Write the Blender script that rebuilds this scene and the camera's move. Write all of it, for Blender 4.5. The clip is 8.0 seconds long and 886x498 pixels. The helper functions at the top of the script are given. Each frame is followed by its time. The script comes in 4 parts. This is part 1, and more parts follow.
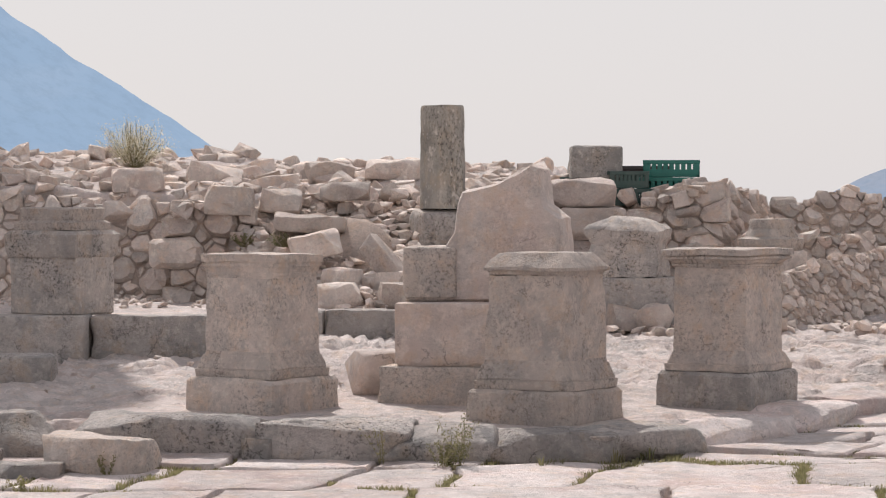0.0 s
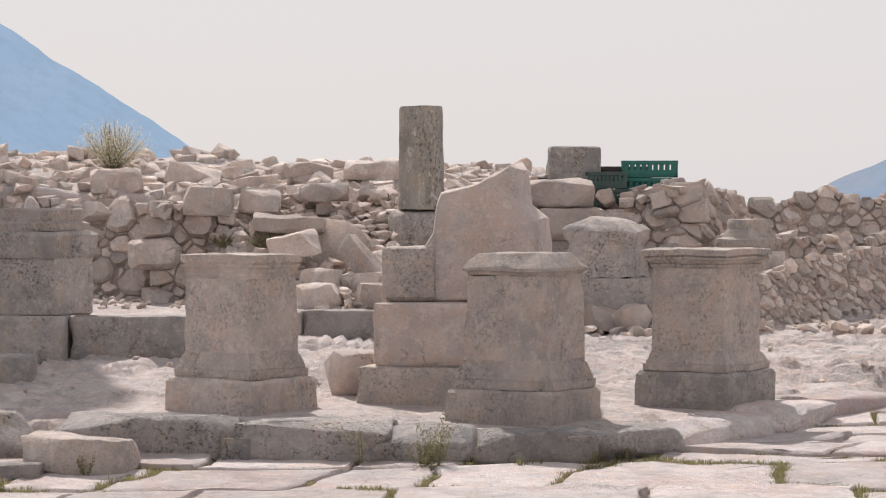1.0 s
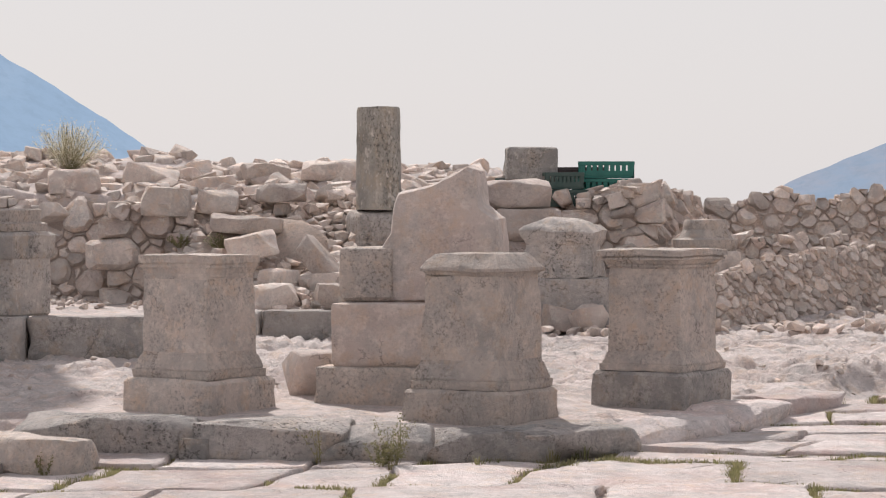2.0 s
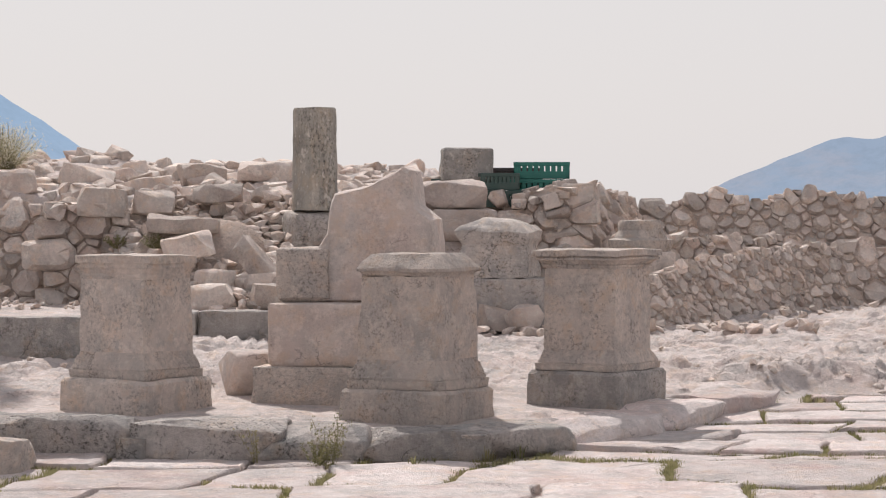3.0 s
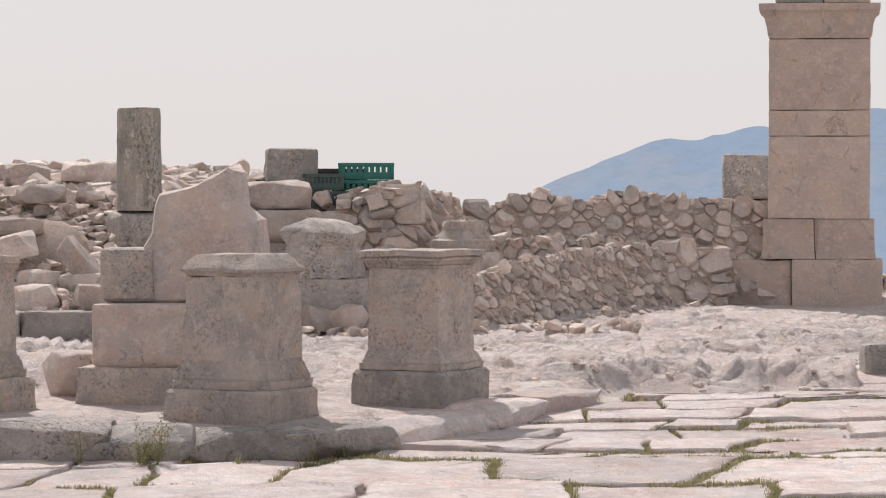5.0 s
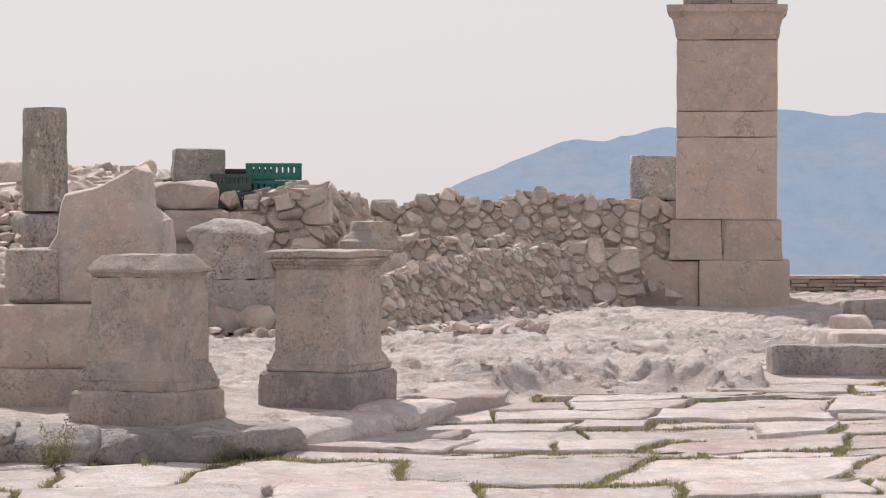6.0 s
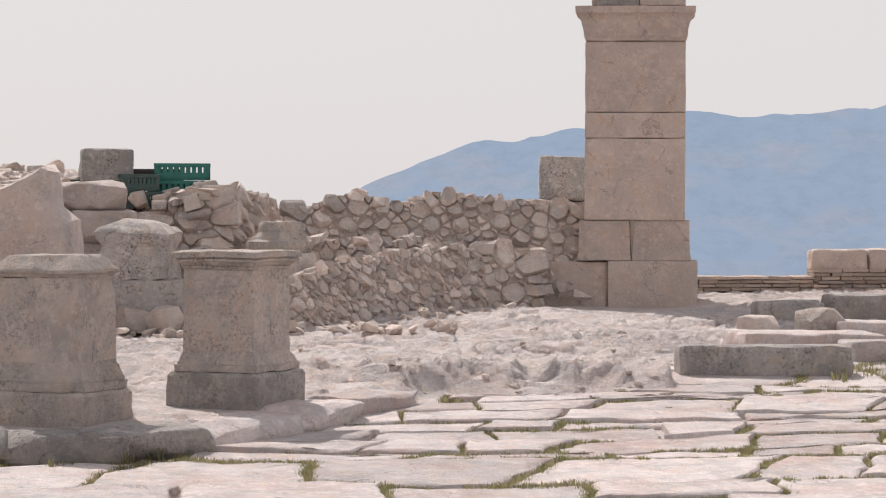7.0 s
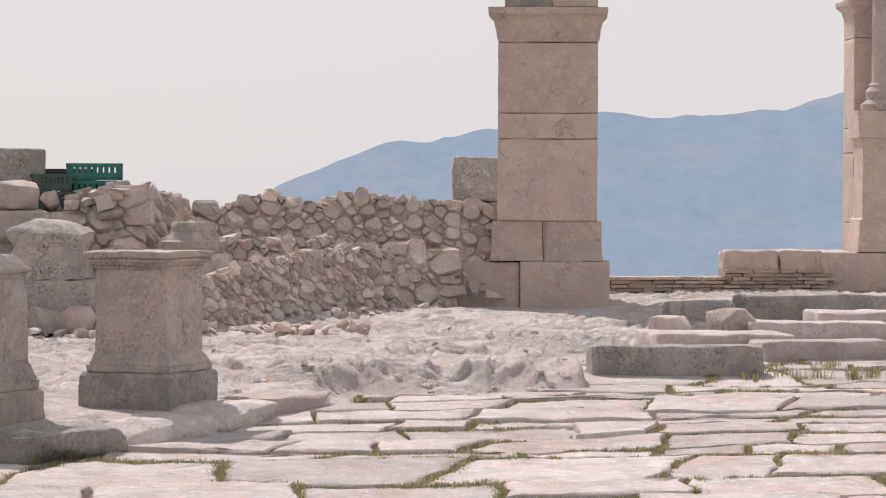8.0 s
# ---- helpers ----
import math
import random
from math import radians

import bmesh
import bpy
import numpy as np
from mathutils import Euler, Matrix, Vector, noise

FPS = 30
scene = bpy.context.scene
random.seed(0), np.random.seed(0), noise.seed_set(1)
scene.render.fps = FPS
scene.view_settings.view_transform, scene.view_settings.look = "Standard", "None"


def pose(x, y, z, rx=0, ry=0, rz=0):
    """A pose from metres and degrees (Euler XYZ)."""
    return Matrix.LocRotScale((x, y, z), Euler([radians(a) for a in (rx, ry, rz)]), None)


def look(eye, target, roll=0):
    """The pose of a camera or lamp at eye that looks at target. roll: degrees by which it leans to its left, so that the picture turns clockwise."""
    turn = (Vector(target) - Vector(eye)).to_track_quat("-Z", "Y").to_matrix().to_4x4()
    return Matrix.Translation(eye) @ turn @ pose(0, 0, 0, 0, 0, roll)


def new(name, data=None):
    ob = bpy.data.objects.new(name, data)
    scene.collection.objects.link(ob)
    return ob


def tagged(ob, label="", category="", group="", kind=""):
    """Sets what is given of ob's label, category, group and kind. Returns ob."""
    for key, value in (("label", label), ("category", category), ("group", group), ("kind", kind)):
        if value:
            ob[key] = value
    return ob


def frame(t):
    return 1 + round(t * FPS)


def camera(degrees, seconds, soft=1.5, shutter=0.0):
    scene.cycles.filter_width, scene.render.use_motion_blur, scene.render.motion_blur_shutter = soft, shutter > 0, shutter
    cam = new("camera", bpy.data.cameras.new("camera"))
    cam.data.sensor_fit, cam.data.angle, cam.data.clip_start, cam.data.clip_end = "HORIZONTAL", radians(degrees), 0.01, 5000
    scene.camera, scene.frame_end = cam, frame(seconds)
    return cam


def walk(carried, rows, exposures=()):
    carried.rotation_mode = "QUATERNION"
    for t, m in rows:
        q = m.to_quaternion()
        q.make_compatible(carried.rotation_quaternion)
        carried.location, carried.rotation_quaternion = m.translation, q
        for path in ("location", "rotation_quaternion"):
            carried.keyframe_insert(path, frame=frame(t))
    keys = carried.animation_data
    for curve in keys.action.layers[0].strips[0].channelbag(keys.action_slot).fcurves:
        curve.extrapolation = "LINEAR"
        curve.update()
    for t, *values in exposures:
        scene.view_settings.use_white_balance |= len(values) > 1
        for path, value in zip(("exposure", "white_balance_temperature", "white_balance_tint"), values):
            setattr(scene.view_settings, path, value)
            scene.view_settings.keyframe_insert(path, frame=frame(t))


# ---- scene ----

# A long lens pans from left to right over a terrace of ancient altars, drawing back a little.
FOV, EYE, TILT = 17.83, 1.585, -1.157
cam = camera(FOV, 8.0, soft=1.15)
# seconds, pan to the right, tilt, lean (degrees), place to the right and ahead (metres)
ROWS = [
    (0.0, -5.219, -0.046, -0.020, -0.006, 0.331),
    (0.5, -5.033, -0.041, -0.035, -0.006, 0.317),
    (1.0, -4.785, -0.034, -0.055, -0.003, 0.292),
    (1.5, -4.399, -0.028, -0.050, 0.000, 0.255),
    (3.0, -2.607, -0.012, -0.032, 0.001, 0.123),
    (3.5, -1.774, -0.007, -0.020, 0.001, 0.062),
    (4.0, -0.947, -0.003, -0.008, 0.001, 0.014),
    (4.5, 0.000, 0.000, 0.005, 0.003, 0.005),
    (5.8, 2.425, 0.012, 0.080, 0.013, 0.075),
    (6.0, 2.798, 0.015, 0.092, 0.016, 0.083),
    (6.5, 3.743, 0.023, 0.135, 0.021, 0.088),
    (7.0, 4.631, 0.030, 0.180, 0.024, 0.078),
    (7.5, 5.553, 0.038, 0.220, 0.024, 0.058),
    (8.0, 6.394, 0.046, 0.262, 0.023, 0.040),
]
walk(cam, [(t, pose(x, y, EYE, 0, 0, -pan) @ pose(0, 0, 0, 90 + TILT + tilt) @ pose(0, 0, 0, 0, 0, lean)) for t, pan, tilt, lean, x, y in ROWS],
     exposures=[(0.0, 0.0, 6400, 11)])

# ---- light ----
SUN_EL, SUN_AZ = 47.0, -20.0  # degrees: height, and bearing right of straight ahead
world = bpy.data.worlds.new("sky")
scene.world = world
world.use_nodes = True
wn = world.node_tree
sky = wn.nodes.new("ShaderNodeTexSky")
sky.sky_type = "NISHITA"
sky.sun_disc = False
sky.sun_elevation = radians(SUN_EL)
sky.sun_rotation = radians(SUN_AZ)
sky.air_density, sky.dust_density, sky.ozone_density = 1.0, 1.5, 1.0
wn.links.new(sky.outputs[0], wn.nodes["Background"].inputs[0])
wn.nodes["Background"].inputs[1].default_value = 0.1
# a bright even haze veils the whole sky
haze = wn.nodes.new("ShaderNodeBackground")
haze.inputs[0].default_value, haze.inputs[1].default_value = (1.0, 0.955, 0.945, 1), 0.77
veil = wn.nodes.new("ShaderNodeMixShader")
# the haze lies thick over the horizon and thins overhead
way = wn.nodes.new("ShaderNodeTexCoord")
split = wn.nodes.new("ShaderNodeSeparateXYZ")
wn.links.new(way.outputs["Generated"], split.inputs[0])
thin = wn.nodes.new("ShaderNodeMapRange")
for socket, v in (("From Min", 0.12), ("From Max", 0.85), ("To Min", 0.92), ("To Max", 0.62)):
    thin.inputs[socket].default_value = v
wn.links.new(split.outputs["Z"], thin.inputs["Value"])
wn.links.new(thin.outputs["Result"], veil.inputs[0])
wn.links.new(wn.nodes["Background"].outputs[0], veil.inputs[1])
wn.links.new(haze.outputs[0], veil.inputs[2])
wn.links.new(veil.outputs[0], wn.nodes["World Output"].inputs[0])
sun_data = bpy.data.lights.new("sun", "SUN")
sun_data.energy, sun_data.angle, sun_data.color = 4.4, radians(0.6), (1.0, 0.94, 0.885)
sun = new("sun", sun_data)
sa, se = radians(SUN_AZ), radians(SUN_EL)
sun.matrix_world = look((math.sin(sa) * math.cos(se) * 50, math.cos(sa) * math.cos(se) * 50, math.sin(se) * 50), (0, 0, 0))


# ---- materials ----
def node(nt, kind, **sets):
    n = nt.nodes.new(kind)
    for k, v in sets.items():
        n.inputs[k].default_value = v
    return n


def ramp(nt, src, lo, hi):
    n = nt.nodes.new("ShaderNodeMapRange")
    n.inputs["From Min"].default_value, n.inputs["From Max"].default_value = lo, hi
    nt.links.new(src, n.inputs["Value"])
    return n.outputs["Result"]


def mix(nt, fac, a, b):
    n = nt.nodes.new("ShaderNodeMix")
    n.data_type = "RGBA"
    if isinstance(fac, float):
        n.inputs[0].default_value = fac
    else:
        nt.links.new(fac, n.inputs[0])
    for i, c in ((6, a), (7, b)):
        if isinstance(c, tuple):
            n.inputs[i].default_value = (*c, 1)
        else:
            nt.links.new(c, n.inputs[i])
    return n.outputs[2]


def times(nt, a, k):
    n = nt.nodes.new("ShaderNodeMath")
    n.operation = "MULTIPLY"
    nt.links.new(a, n.inputs[0])
    if isinstance(k, float):
        n.inputs[1].default_value = k
    else:
        nt.links.new(k, n.inputs[1])
    return n.outputs[0]


def stone(name, base, second, dark=(0.06, 0.055, 0.05), lichen=0.3, grey=0.3, pale=0.1, scale=1.0, bump=0.6, vary=0.15, tint=(0.42, 0.22, 0.16), rosy=0.0, stretch=(1, 1, 1), island=False, relief=0.035, mottle=0.4, cracks=0.0):
    """Weathered limestone: two tones in broad clouds, grey weathering, dark lichen spots, pale scars, fine relief."""
    m = bpy.data.materials.new(name)
    m.use_nodes = True
    nt = m.node_tree
    b = nt.nodes["Principled BSDF"]
    b.inputs["Roughness"].default_value = 0.9
    b.inputs["Specular IOR Level"].default_value = 0.2
    co = nt.nodes.new("ShaderNodeTexCoord")
    info = nt.nodes.new("ShaderNodeObjectInfo")
    rnd = info.outputs["Random"]
    if island:
        rnd = nt.nodes.new("ShaderNodeNewGeometry").outputs["Random Per Island"]
    off = nt.nodes.new("ShaderNodeVectorMath")
    off.operation = "MULTIPLY_ADD"
    off.inputs[1].default_value = stretch
    nt.links.new(co.outputs["Object"], off.inputs[0])
    k = times(nt, rnd, 37.0)
    nt.links.new(k, off.inputs[2])
    p = off.outputs[0]

    def cloud(s, detail=4.0, rough=0.6):
        n = node(nt, "ShaderNodeTexNoise", Scale=s * scale, Detail=detail, Roughness=rough)
        nt.links.new(p, n.inputs["Vector"])
        return n.outputs["Fac"]

    c = mix(nt, ramp(nt, cloud(2.3), 0.35, 0.65), base, second)
    if rosy:
        c = mix(nt, times(nt, ramp(nt, cloud(1.7), 0.45, 0.7), rosy), c, tint)
    g = tuple(0.55 * sum(base) / 3 * v for v in (1.0, 0.98, 0.95))
    c = mix(nt, times(nt, ramp(nt, cloud(3.1, 6.0, 0.7), 0.46, 0.62), grey), c, g)
    # patches of fine mottling, warm ochre stains, paler scoured areas
    patch = ramp(nt, cloud(4.2, 3.0), 0.4, 0.62)
    c = mix(nt, times(nt, ramp(nt, cloud(5.5, 5.0, 0.7), 0.5, 0.68), 0.6), c, (base[0] * 0.97, base[1] * 0.83, base[2] * 0.68))
    c = mix(nt, times(nt, ramp(nt, cloud(9.0, 6.0, 0.75), 0.52, 0.62), 0.5), c, tuple(min(0.8, 1.18 * v) for v in base))
    c = mix(nt, times(nt, times(nt, ramp(nt, cloud(40, 6.0, 0.8), 0.47, 0.64), patch), mottle), c, tuple(0.6 * v for v in second))
    c = mix(nt, times(nt, ramp(nt, cloud(14, 8.0, 0.8), 0.6, 0.66), 0.35), c, tuple(0.5 * v for v in second))
    spots = times(nt, ramp(nt, cloud(38, 4.0, 0.7), 0.5, 0.66), ramp(nt, cloud(2.7, 3.0), 0.42, 0.62))
    c = mix(nt, times(nt, spots, lichen), c, dark)
    c = mix(nt, times(nt, ramp(nt, cloud(17, 2.0), 0.6, 0.68), pale), c, (0.72, 0.66, 0.6))
    if cracks:
        # a few fine dark cracks, broken up along their way
        wander = node(nt, "ShaderNodeTexNoise", Scale=4.0, Detail=5.0, Roughness=0.7)
        nt.links.new(p, wander.inputs["Vector"])
        bent = nt.nodes.new("ShaderNodeVectorMath")
        bent.operation = "MULTIPLY_ADD"
        bent.inputs[1].default_value = (0.35, 0.35, 0.35)
        nt.links.new(wander.outputs["Color"], bent.inputs[0])
        nt.links.new(p, bent.inputs[2])
        cell = nt.nodes.new("ShaderNodeTexVoronoi")
        cell.feature = "DISTANCE_TO_EDGE"
        cell.inputs["Scale"].default_value = 1.7
        nt.links.new(bent.outputs[0], cell.inputs["Vector"])
        line = times(nt, ramp(nt, cell.outputs["Distance"], 0.014, 0.003), ramp(nt, cloud(3.3, 2.0), 0.5, 0.6))
        c = mix(nt, times(nt, line, cracks), c, tuple(0.22 * v for v in second))
    # a different lightness for each piece
    hsv = nt.nodes.new("ShaderNodeHueSaturation")
    v = nt.nodes.new("ShaderNodeMapRange")
    nt.links.new(rnd, v.inputs["Value"])
    v.inputs["To Min"].default_value, v.inputs["To Max"].default_value = 1 - vary, 1 + vary
    nt.links.new(v.outputs[0], hsv.inputs["Value"])
    nt.links.new(c, hsv.inputs["Color"])
    nt.links.new(hsv.outputs[0], b.inputs["Base Color"])
    h = nt.nodes.new("ShaderNodeMath")
    h.operation = "MULTIPLY_ADD"
    nt.links.new(cloud(60, 5.0, 0.75), h.inputs[0])
    h.inputs[1].default_value = 0.7
    nt.links.new(cloud(11, 5.0, 0.7), h.inputs[2])
    bp = node(nt, "ShaderNodeBump", Strength=bump, Distance=relief)
    nt.links.new(h.outputs[0], bp.inputs["Height"])
    nt.links.new(bp.outputs[0], b.inputs["Normal"])
    return m


def plain(name, col, col2=None, rough=0.6, scale=8.0, bump=0.0):
    m = bpy.data.materials.new(name)
    m.use_nodes = True
    nt = m.node_tree
    b = nt.nodes["Principled BSDF"]
    b.inputs["Roughness"].default_value = rough
    co = nt.nodes.new("ShaderNodeTexCoord")
    n = node(nt, "ShaderNodeTexNoise", Scale=scale, Detail=4.0, Roughness=0.6)
    nt.links.new(co.outputs["Object"], n.inputs["Vector"])
    nt.links.new(mix(nt, ramp(nt, n.outputs["Fac"], 0.35, 0.65), col, col2 or col), b.inputs["Base Color"])
    if bump:
        bp = node(nt, "ShaderNodeBump", Strength=bump, Distance=0.02)
        nt.links.new(n.outputs["Fac"], bp.inputs["Height"])
        nt.links.new(bp.outputs[0], b.inputs["Normal"])
    return m


ALTAR = stone("altar_limestone", (0.665, 0.568, 0.502), (0.545, 0.475, 0.432), lichen=0.6, grey=0.5, pale=0.35, bump=0.9, mottle=0.7, cracks=0.5)
ALTAR_GREY = stone("weathered_limestone", (0.524, 0.462, 0.420), (0.397, 0.360, 0.336), lichen=0.95, grey=0.75, pale=0.35, cracks=0.6)
PLINTH = stone("plinth_limestone", (0.460, 0.415, 0.385), (0.356, 0.328, 0.312), lichen=0.7, grey=0.7, pale=0.2, mottle=0.5, cracks=0.6)
STEP = stone("step_limestone", (0.57, 0.515, 0.48), (0.42, 0.38, 0.36), lichen=0.9, grey=0.75, pale=0.3, bump=0.9, relief=0.05, cracks=0.7)
SLABBY = stone("smooth_limestone", (0.627, 0.540, 0.492), (0.555, 0.484, 0.450), lichen=0.25, grey=0.35, pale=0.25, rosy=0.3, cracks=0.6)
PIER = stone("ashlar_limestone", (0.560, 0.452, 0.388), (0.475, 0.394, 0.348), lichen=0.2, grey=0.25, pale=0.2, bump=0.4, vary=0.09, mottle=0.35, cracks=0.5)
RUBBLE = stone("rubble_limestone", (0.73, 0.625, 0.56), (0.60, 0.52, 0.472), lichen=0.3, grey=0.45, pale=0.2, vary=0.24, rosy=0.35, bump=0.8)
RUBBLE_FINE = stone("rubble_limestone_fine", (0.73, 0.625, 0.56), (0.60, 0.52, 0.472), lichen=0.25, grey=0.45, pale=0.2, vary=0.26, rosy=0.35, island=True)
PAVING = stone("paving_limestone", (0.68, 0.61, 0.583), (0.585, 0.512, 0.49), lichen=0.3, grey=0.45, pale=0.2, vary=0.15, rosy=0.8, tint=(0.54, 0.375, 0.34), mottle=0.4, cracks=0.5, bump=0.7, relief=0.04)
BEDROCK = stone("bedrock_limestone", (0.640, 0.568, 0.540), (0.530, 0.465, 0.438), lichen=0.3, grey=0.5, pale=0.2, rosy=0.6, tint=(0.50, 0.375, 0.335), bump=0.75, relief=0.04, mottle=0.35, cracks=0.5)
DARKSTONE = stone("dark_weathered_stone", (0.50, 0.46, 0.43), (0.33, 0.31, 0.29), lichen=0.85, grey=0.5, pale=0.6)
MORTAR = stone("earth_mortar", (0.62, 0.50, 0.43), (0.50, 0.405, 0.35), lichen=0.25, grey=0.35, bump=1.0, relief=0.06)
COLUMN = stone("column_limestone", (0.509, 0.465, 0.410), (0.293, 0.272, 0.240), lichen=0.9, grey=0.5, pale=0.6, stretch=(1, 1, 0.6), bump=0.9)


def leafy(name, col, col2, scale):
    """Thin leaves and stems that let light through."""
    m = plain(name, col, col2, 0.8, scale)
    nt = m.node_tree
    b = nt.nodes["Principled BSDF"]
    thin = nt.nodes.new("ShaderNodeBsdfTranslucent")
    nt.links.new(b.inputs["Base Color"].links[0].from_socket, thin.inputs["Color"])
    both = nt.nodes.new("ShaderNodeMixShader")
    both.inputs[0].default_value = 0.5
    nt.links.new(b.outputs[0], both.inputs[1])
    nt.links.new(thin.outputs[0], both.inputs[2])
    nt.links.new(both.outputs[0], nt.nodes["Material Output"].inputs["Surface"])
    return m


GRASS = leafy("joint_grass", (0.17, 0.17, 0.075), (0.34, 0.30, 0.17), 5.0)
DRY = leafy("dry_stems", (0.36, 0.31, 0.18), (0.22, 0.22, 0.09), 9.0)
CRATE_GREEN = plain("green_plastic", (0.016, 0.135, 0.11), (0.022, 0.165, 0.13), 0.5)
CRATE_DARK = plain("dark_green_plastic", (0.03, 0.07, 0.06), (0.05, 0.08, 0.07), 0.5)
CRATE_RED = plain("brown_plastic", (0.09, 0.05, 0.05), (0.07, 0.05, 0.05), 0.5)


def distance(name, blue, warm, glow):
    """A far backdrop slope; kilometres of bright haze are painted as its blue glow."""
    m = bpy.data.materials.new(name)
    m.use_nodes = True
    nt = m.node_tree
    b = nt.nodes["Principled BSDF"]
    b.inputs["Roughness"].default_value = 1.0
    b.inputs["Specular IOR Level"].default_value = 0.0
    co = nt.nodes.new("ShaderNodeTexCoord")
    # colour streaks run aslant down the slope for its spurs and gullies
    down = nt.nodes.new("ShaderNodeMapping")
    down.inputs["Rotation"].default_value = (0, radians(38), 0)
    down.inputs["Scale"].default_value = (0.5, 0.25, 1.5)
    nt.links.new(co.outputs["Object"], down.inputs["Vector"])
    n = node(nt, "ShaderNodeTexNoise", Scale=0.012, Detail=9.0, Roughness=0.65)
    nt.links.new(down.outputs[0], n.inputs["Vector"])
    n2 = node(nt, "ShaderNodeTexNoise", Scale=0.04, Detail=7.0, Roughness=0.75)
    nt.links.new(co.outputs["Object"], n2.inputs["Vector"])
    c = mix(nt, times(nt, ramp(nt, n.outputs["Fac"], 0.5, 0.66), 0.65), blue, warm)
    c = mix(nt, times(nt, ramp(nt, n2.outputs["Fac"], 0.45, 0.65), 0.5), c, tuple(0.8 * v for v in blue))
    # near-black base: the haze colours are given off as glow, not lit
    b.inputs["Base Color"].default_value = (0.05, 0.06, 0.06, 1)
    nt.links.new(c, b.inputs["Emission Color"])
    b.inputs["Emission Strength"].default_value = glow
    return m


HILL = distance("painted_haze_hill", (0.30, 0.375, 0.505), (0.43, 0.40, 0.45), 0.92)
MOUNTAIN = distance("painted_haze_mountain", (0.31, 0.43, 0.60), (0.35, 0.46, 0.62), 0.92)


# ---- mesh helpers ----
def value_noise(x, y, seed=0):
    """Smooth lattice noise in -1..1 on arrays."""
    xi, yi = np.floor(x).astype(np.int64), np.floor(y).astype(np.int64)
    fx, fy = x - xi, y - yi
    fx, fy = fx * fx * (3 - 2 * fx), fy * fy * (3 - 2 * fy)

    def h(a, b):
        n = (a * 374761393 + b * 668265263 + seed * 974711) & 0x7FFFFFFF
        n = ((n ^ (n >> 13)) * 1274126177) & 0x7FFFFFFF
        return ((n ^ (n >> 16)) & 0xFFFF) / 32767.5 - 1
    a, b, c, d = h(xi, yi), h(xi + 1, yi), h(xi, yi + 1), h(xi + 1, yi + 1)
    return (a * (1 - fx) + b * fx) * (1 - fy) + (c * (1 - fx) + d * fx) * fy


def fbm(x, y, octaves=4, seed=0, gain=0.5):
    total, amp = 0, 1.0
    for i in range(octaves):
        total = total + amp * value_noise(x * 2 ** i + 17.3 * i, y * 2 ** i - 9.1 * i, seed + i)
        amp *= gain
    return total


def finish(name, bm, mat, smooth=35):
    me = bpy.data.meshes.new(name)
    bmesh.ops.recalc_face_normals(bm, faces=bm.faces)
    bm.to_mesh(me)
    bm.free()
    me.materials.append(mat)
    if smooth:
        me.polygons.foreach_set("use_smooth", [True] * len(me.polygons))
        me.set_sharp_from_angle(angle=radians(smooth))
    return me


def part(name, bm, mat, parent, label="", smooth=35):
    ob = new(name, finish(name, bm, mat, smooth))
    ob.parent = parent
    if label:
        tagged(ob, label)
    return ob


def thing(name, m, label, category, group="", kind=""):
    ob = new(name)
    ob.empty_display_size = 0.1
    ob.matrix_world = m
    return tagged(ob, label, category, group, kind)


def single(name, bm, mat, m, label, category, group="", kind="", smooth=35):
    ob = new(name, finish(name, bm, mat, smooth))
    ob.matrix_world = m
    return tagged(ob, label, category, group, kind)


def roughen(bm, amp, freq, seed, chips=0.0):
    """Push the vertices about by noise, and bite chips out of the corners."""
    o = Vector((seed * 3.7, seed * 1.3, seed * 2.1))
    for v in bm.verts:
        d = noise.noise_vector(v.co * freq + o) * amp + noise.noise_vector(v.co * freq * 3.1 + o) * amp * 0.45
        v.co += d
    if chips:
        for v in bm.verts:
            n = noise.noise(v.co * 5 + o * 2)
            if n > 0.25:
                v.co += Vector((-v.co.x, -v.co.y, 0)).normalized() * chips * (n - 0.25) * 2


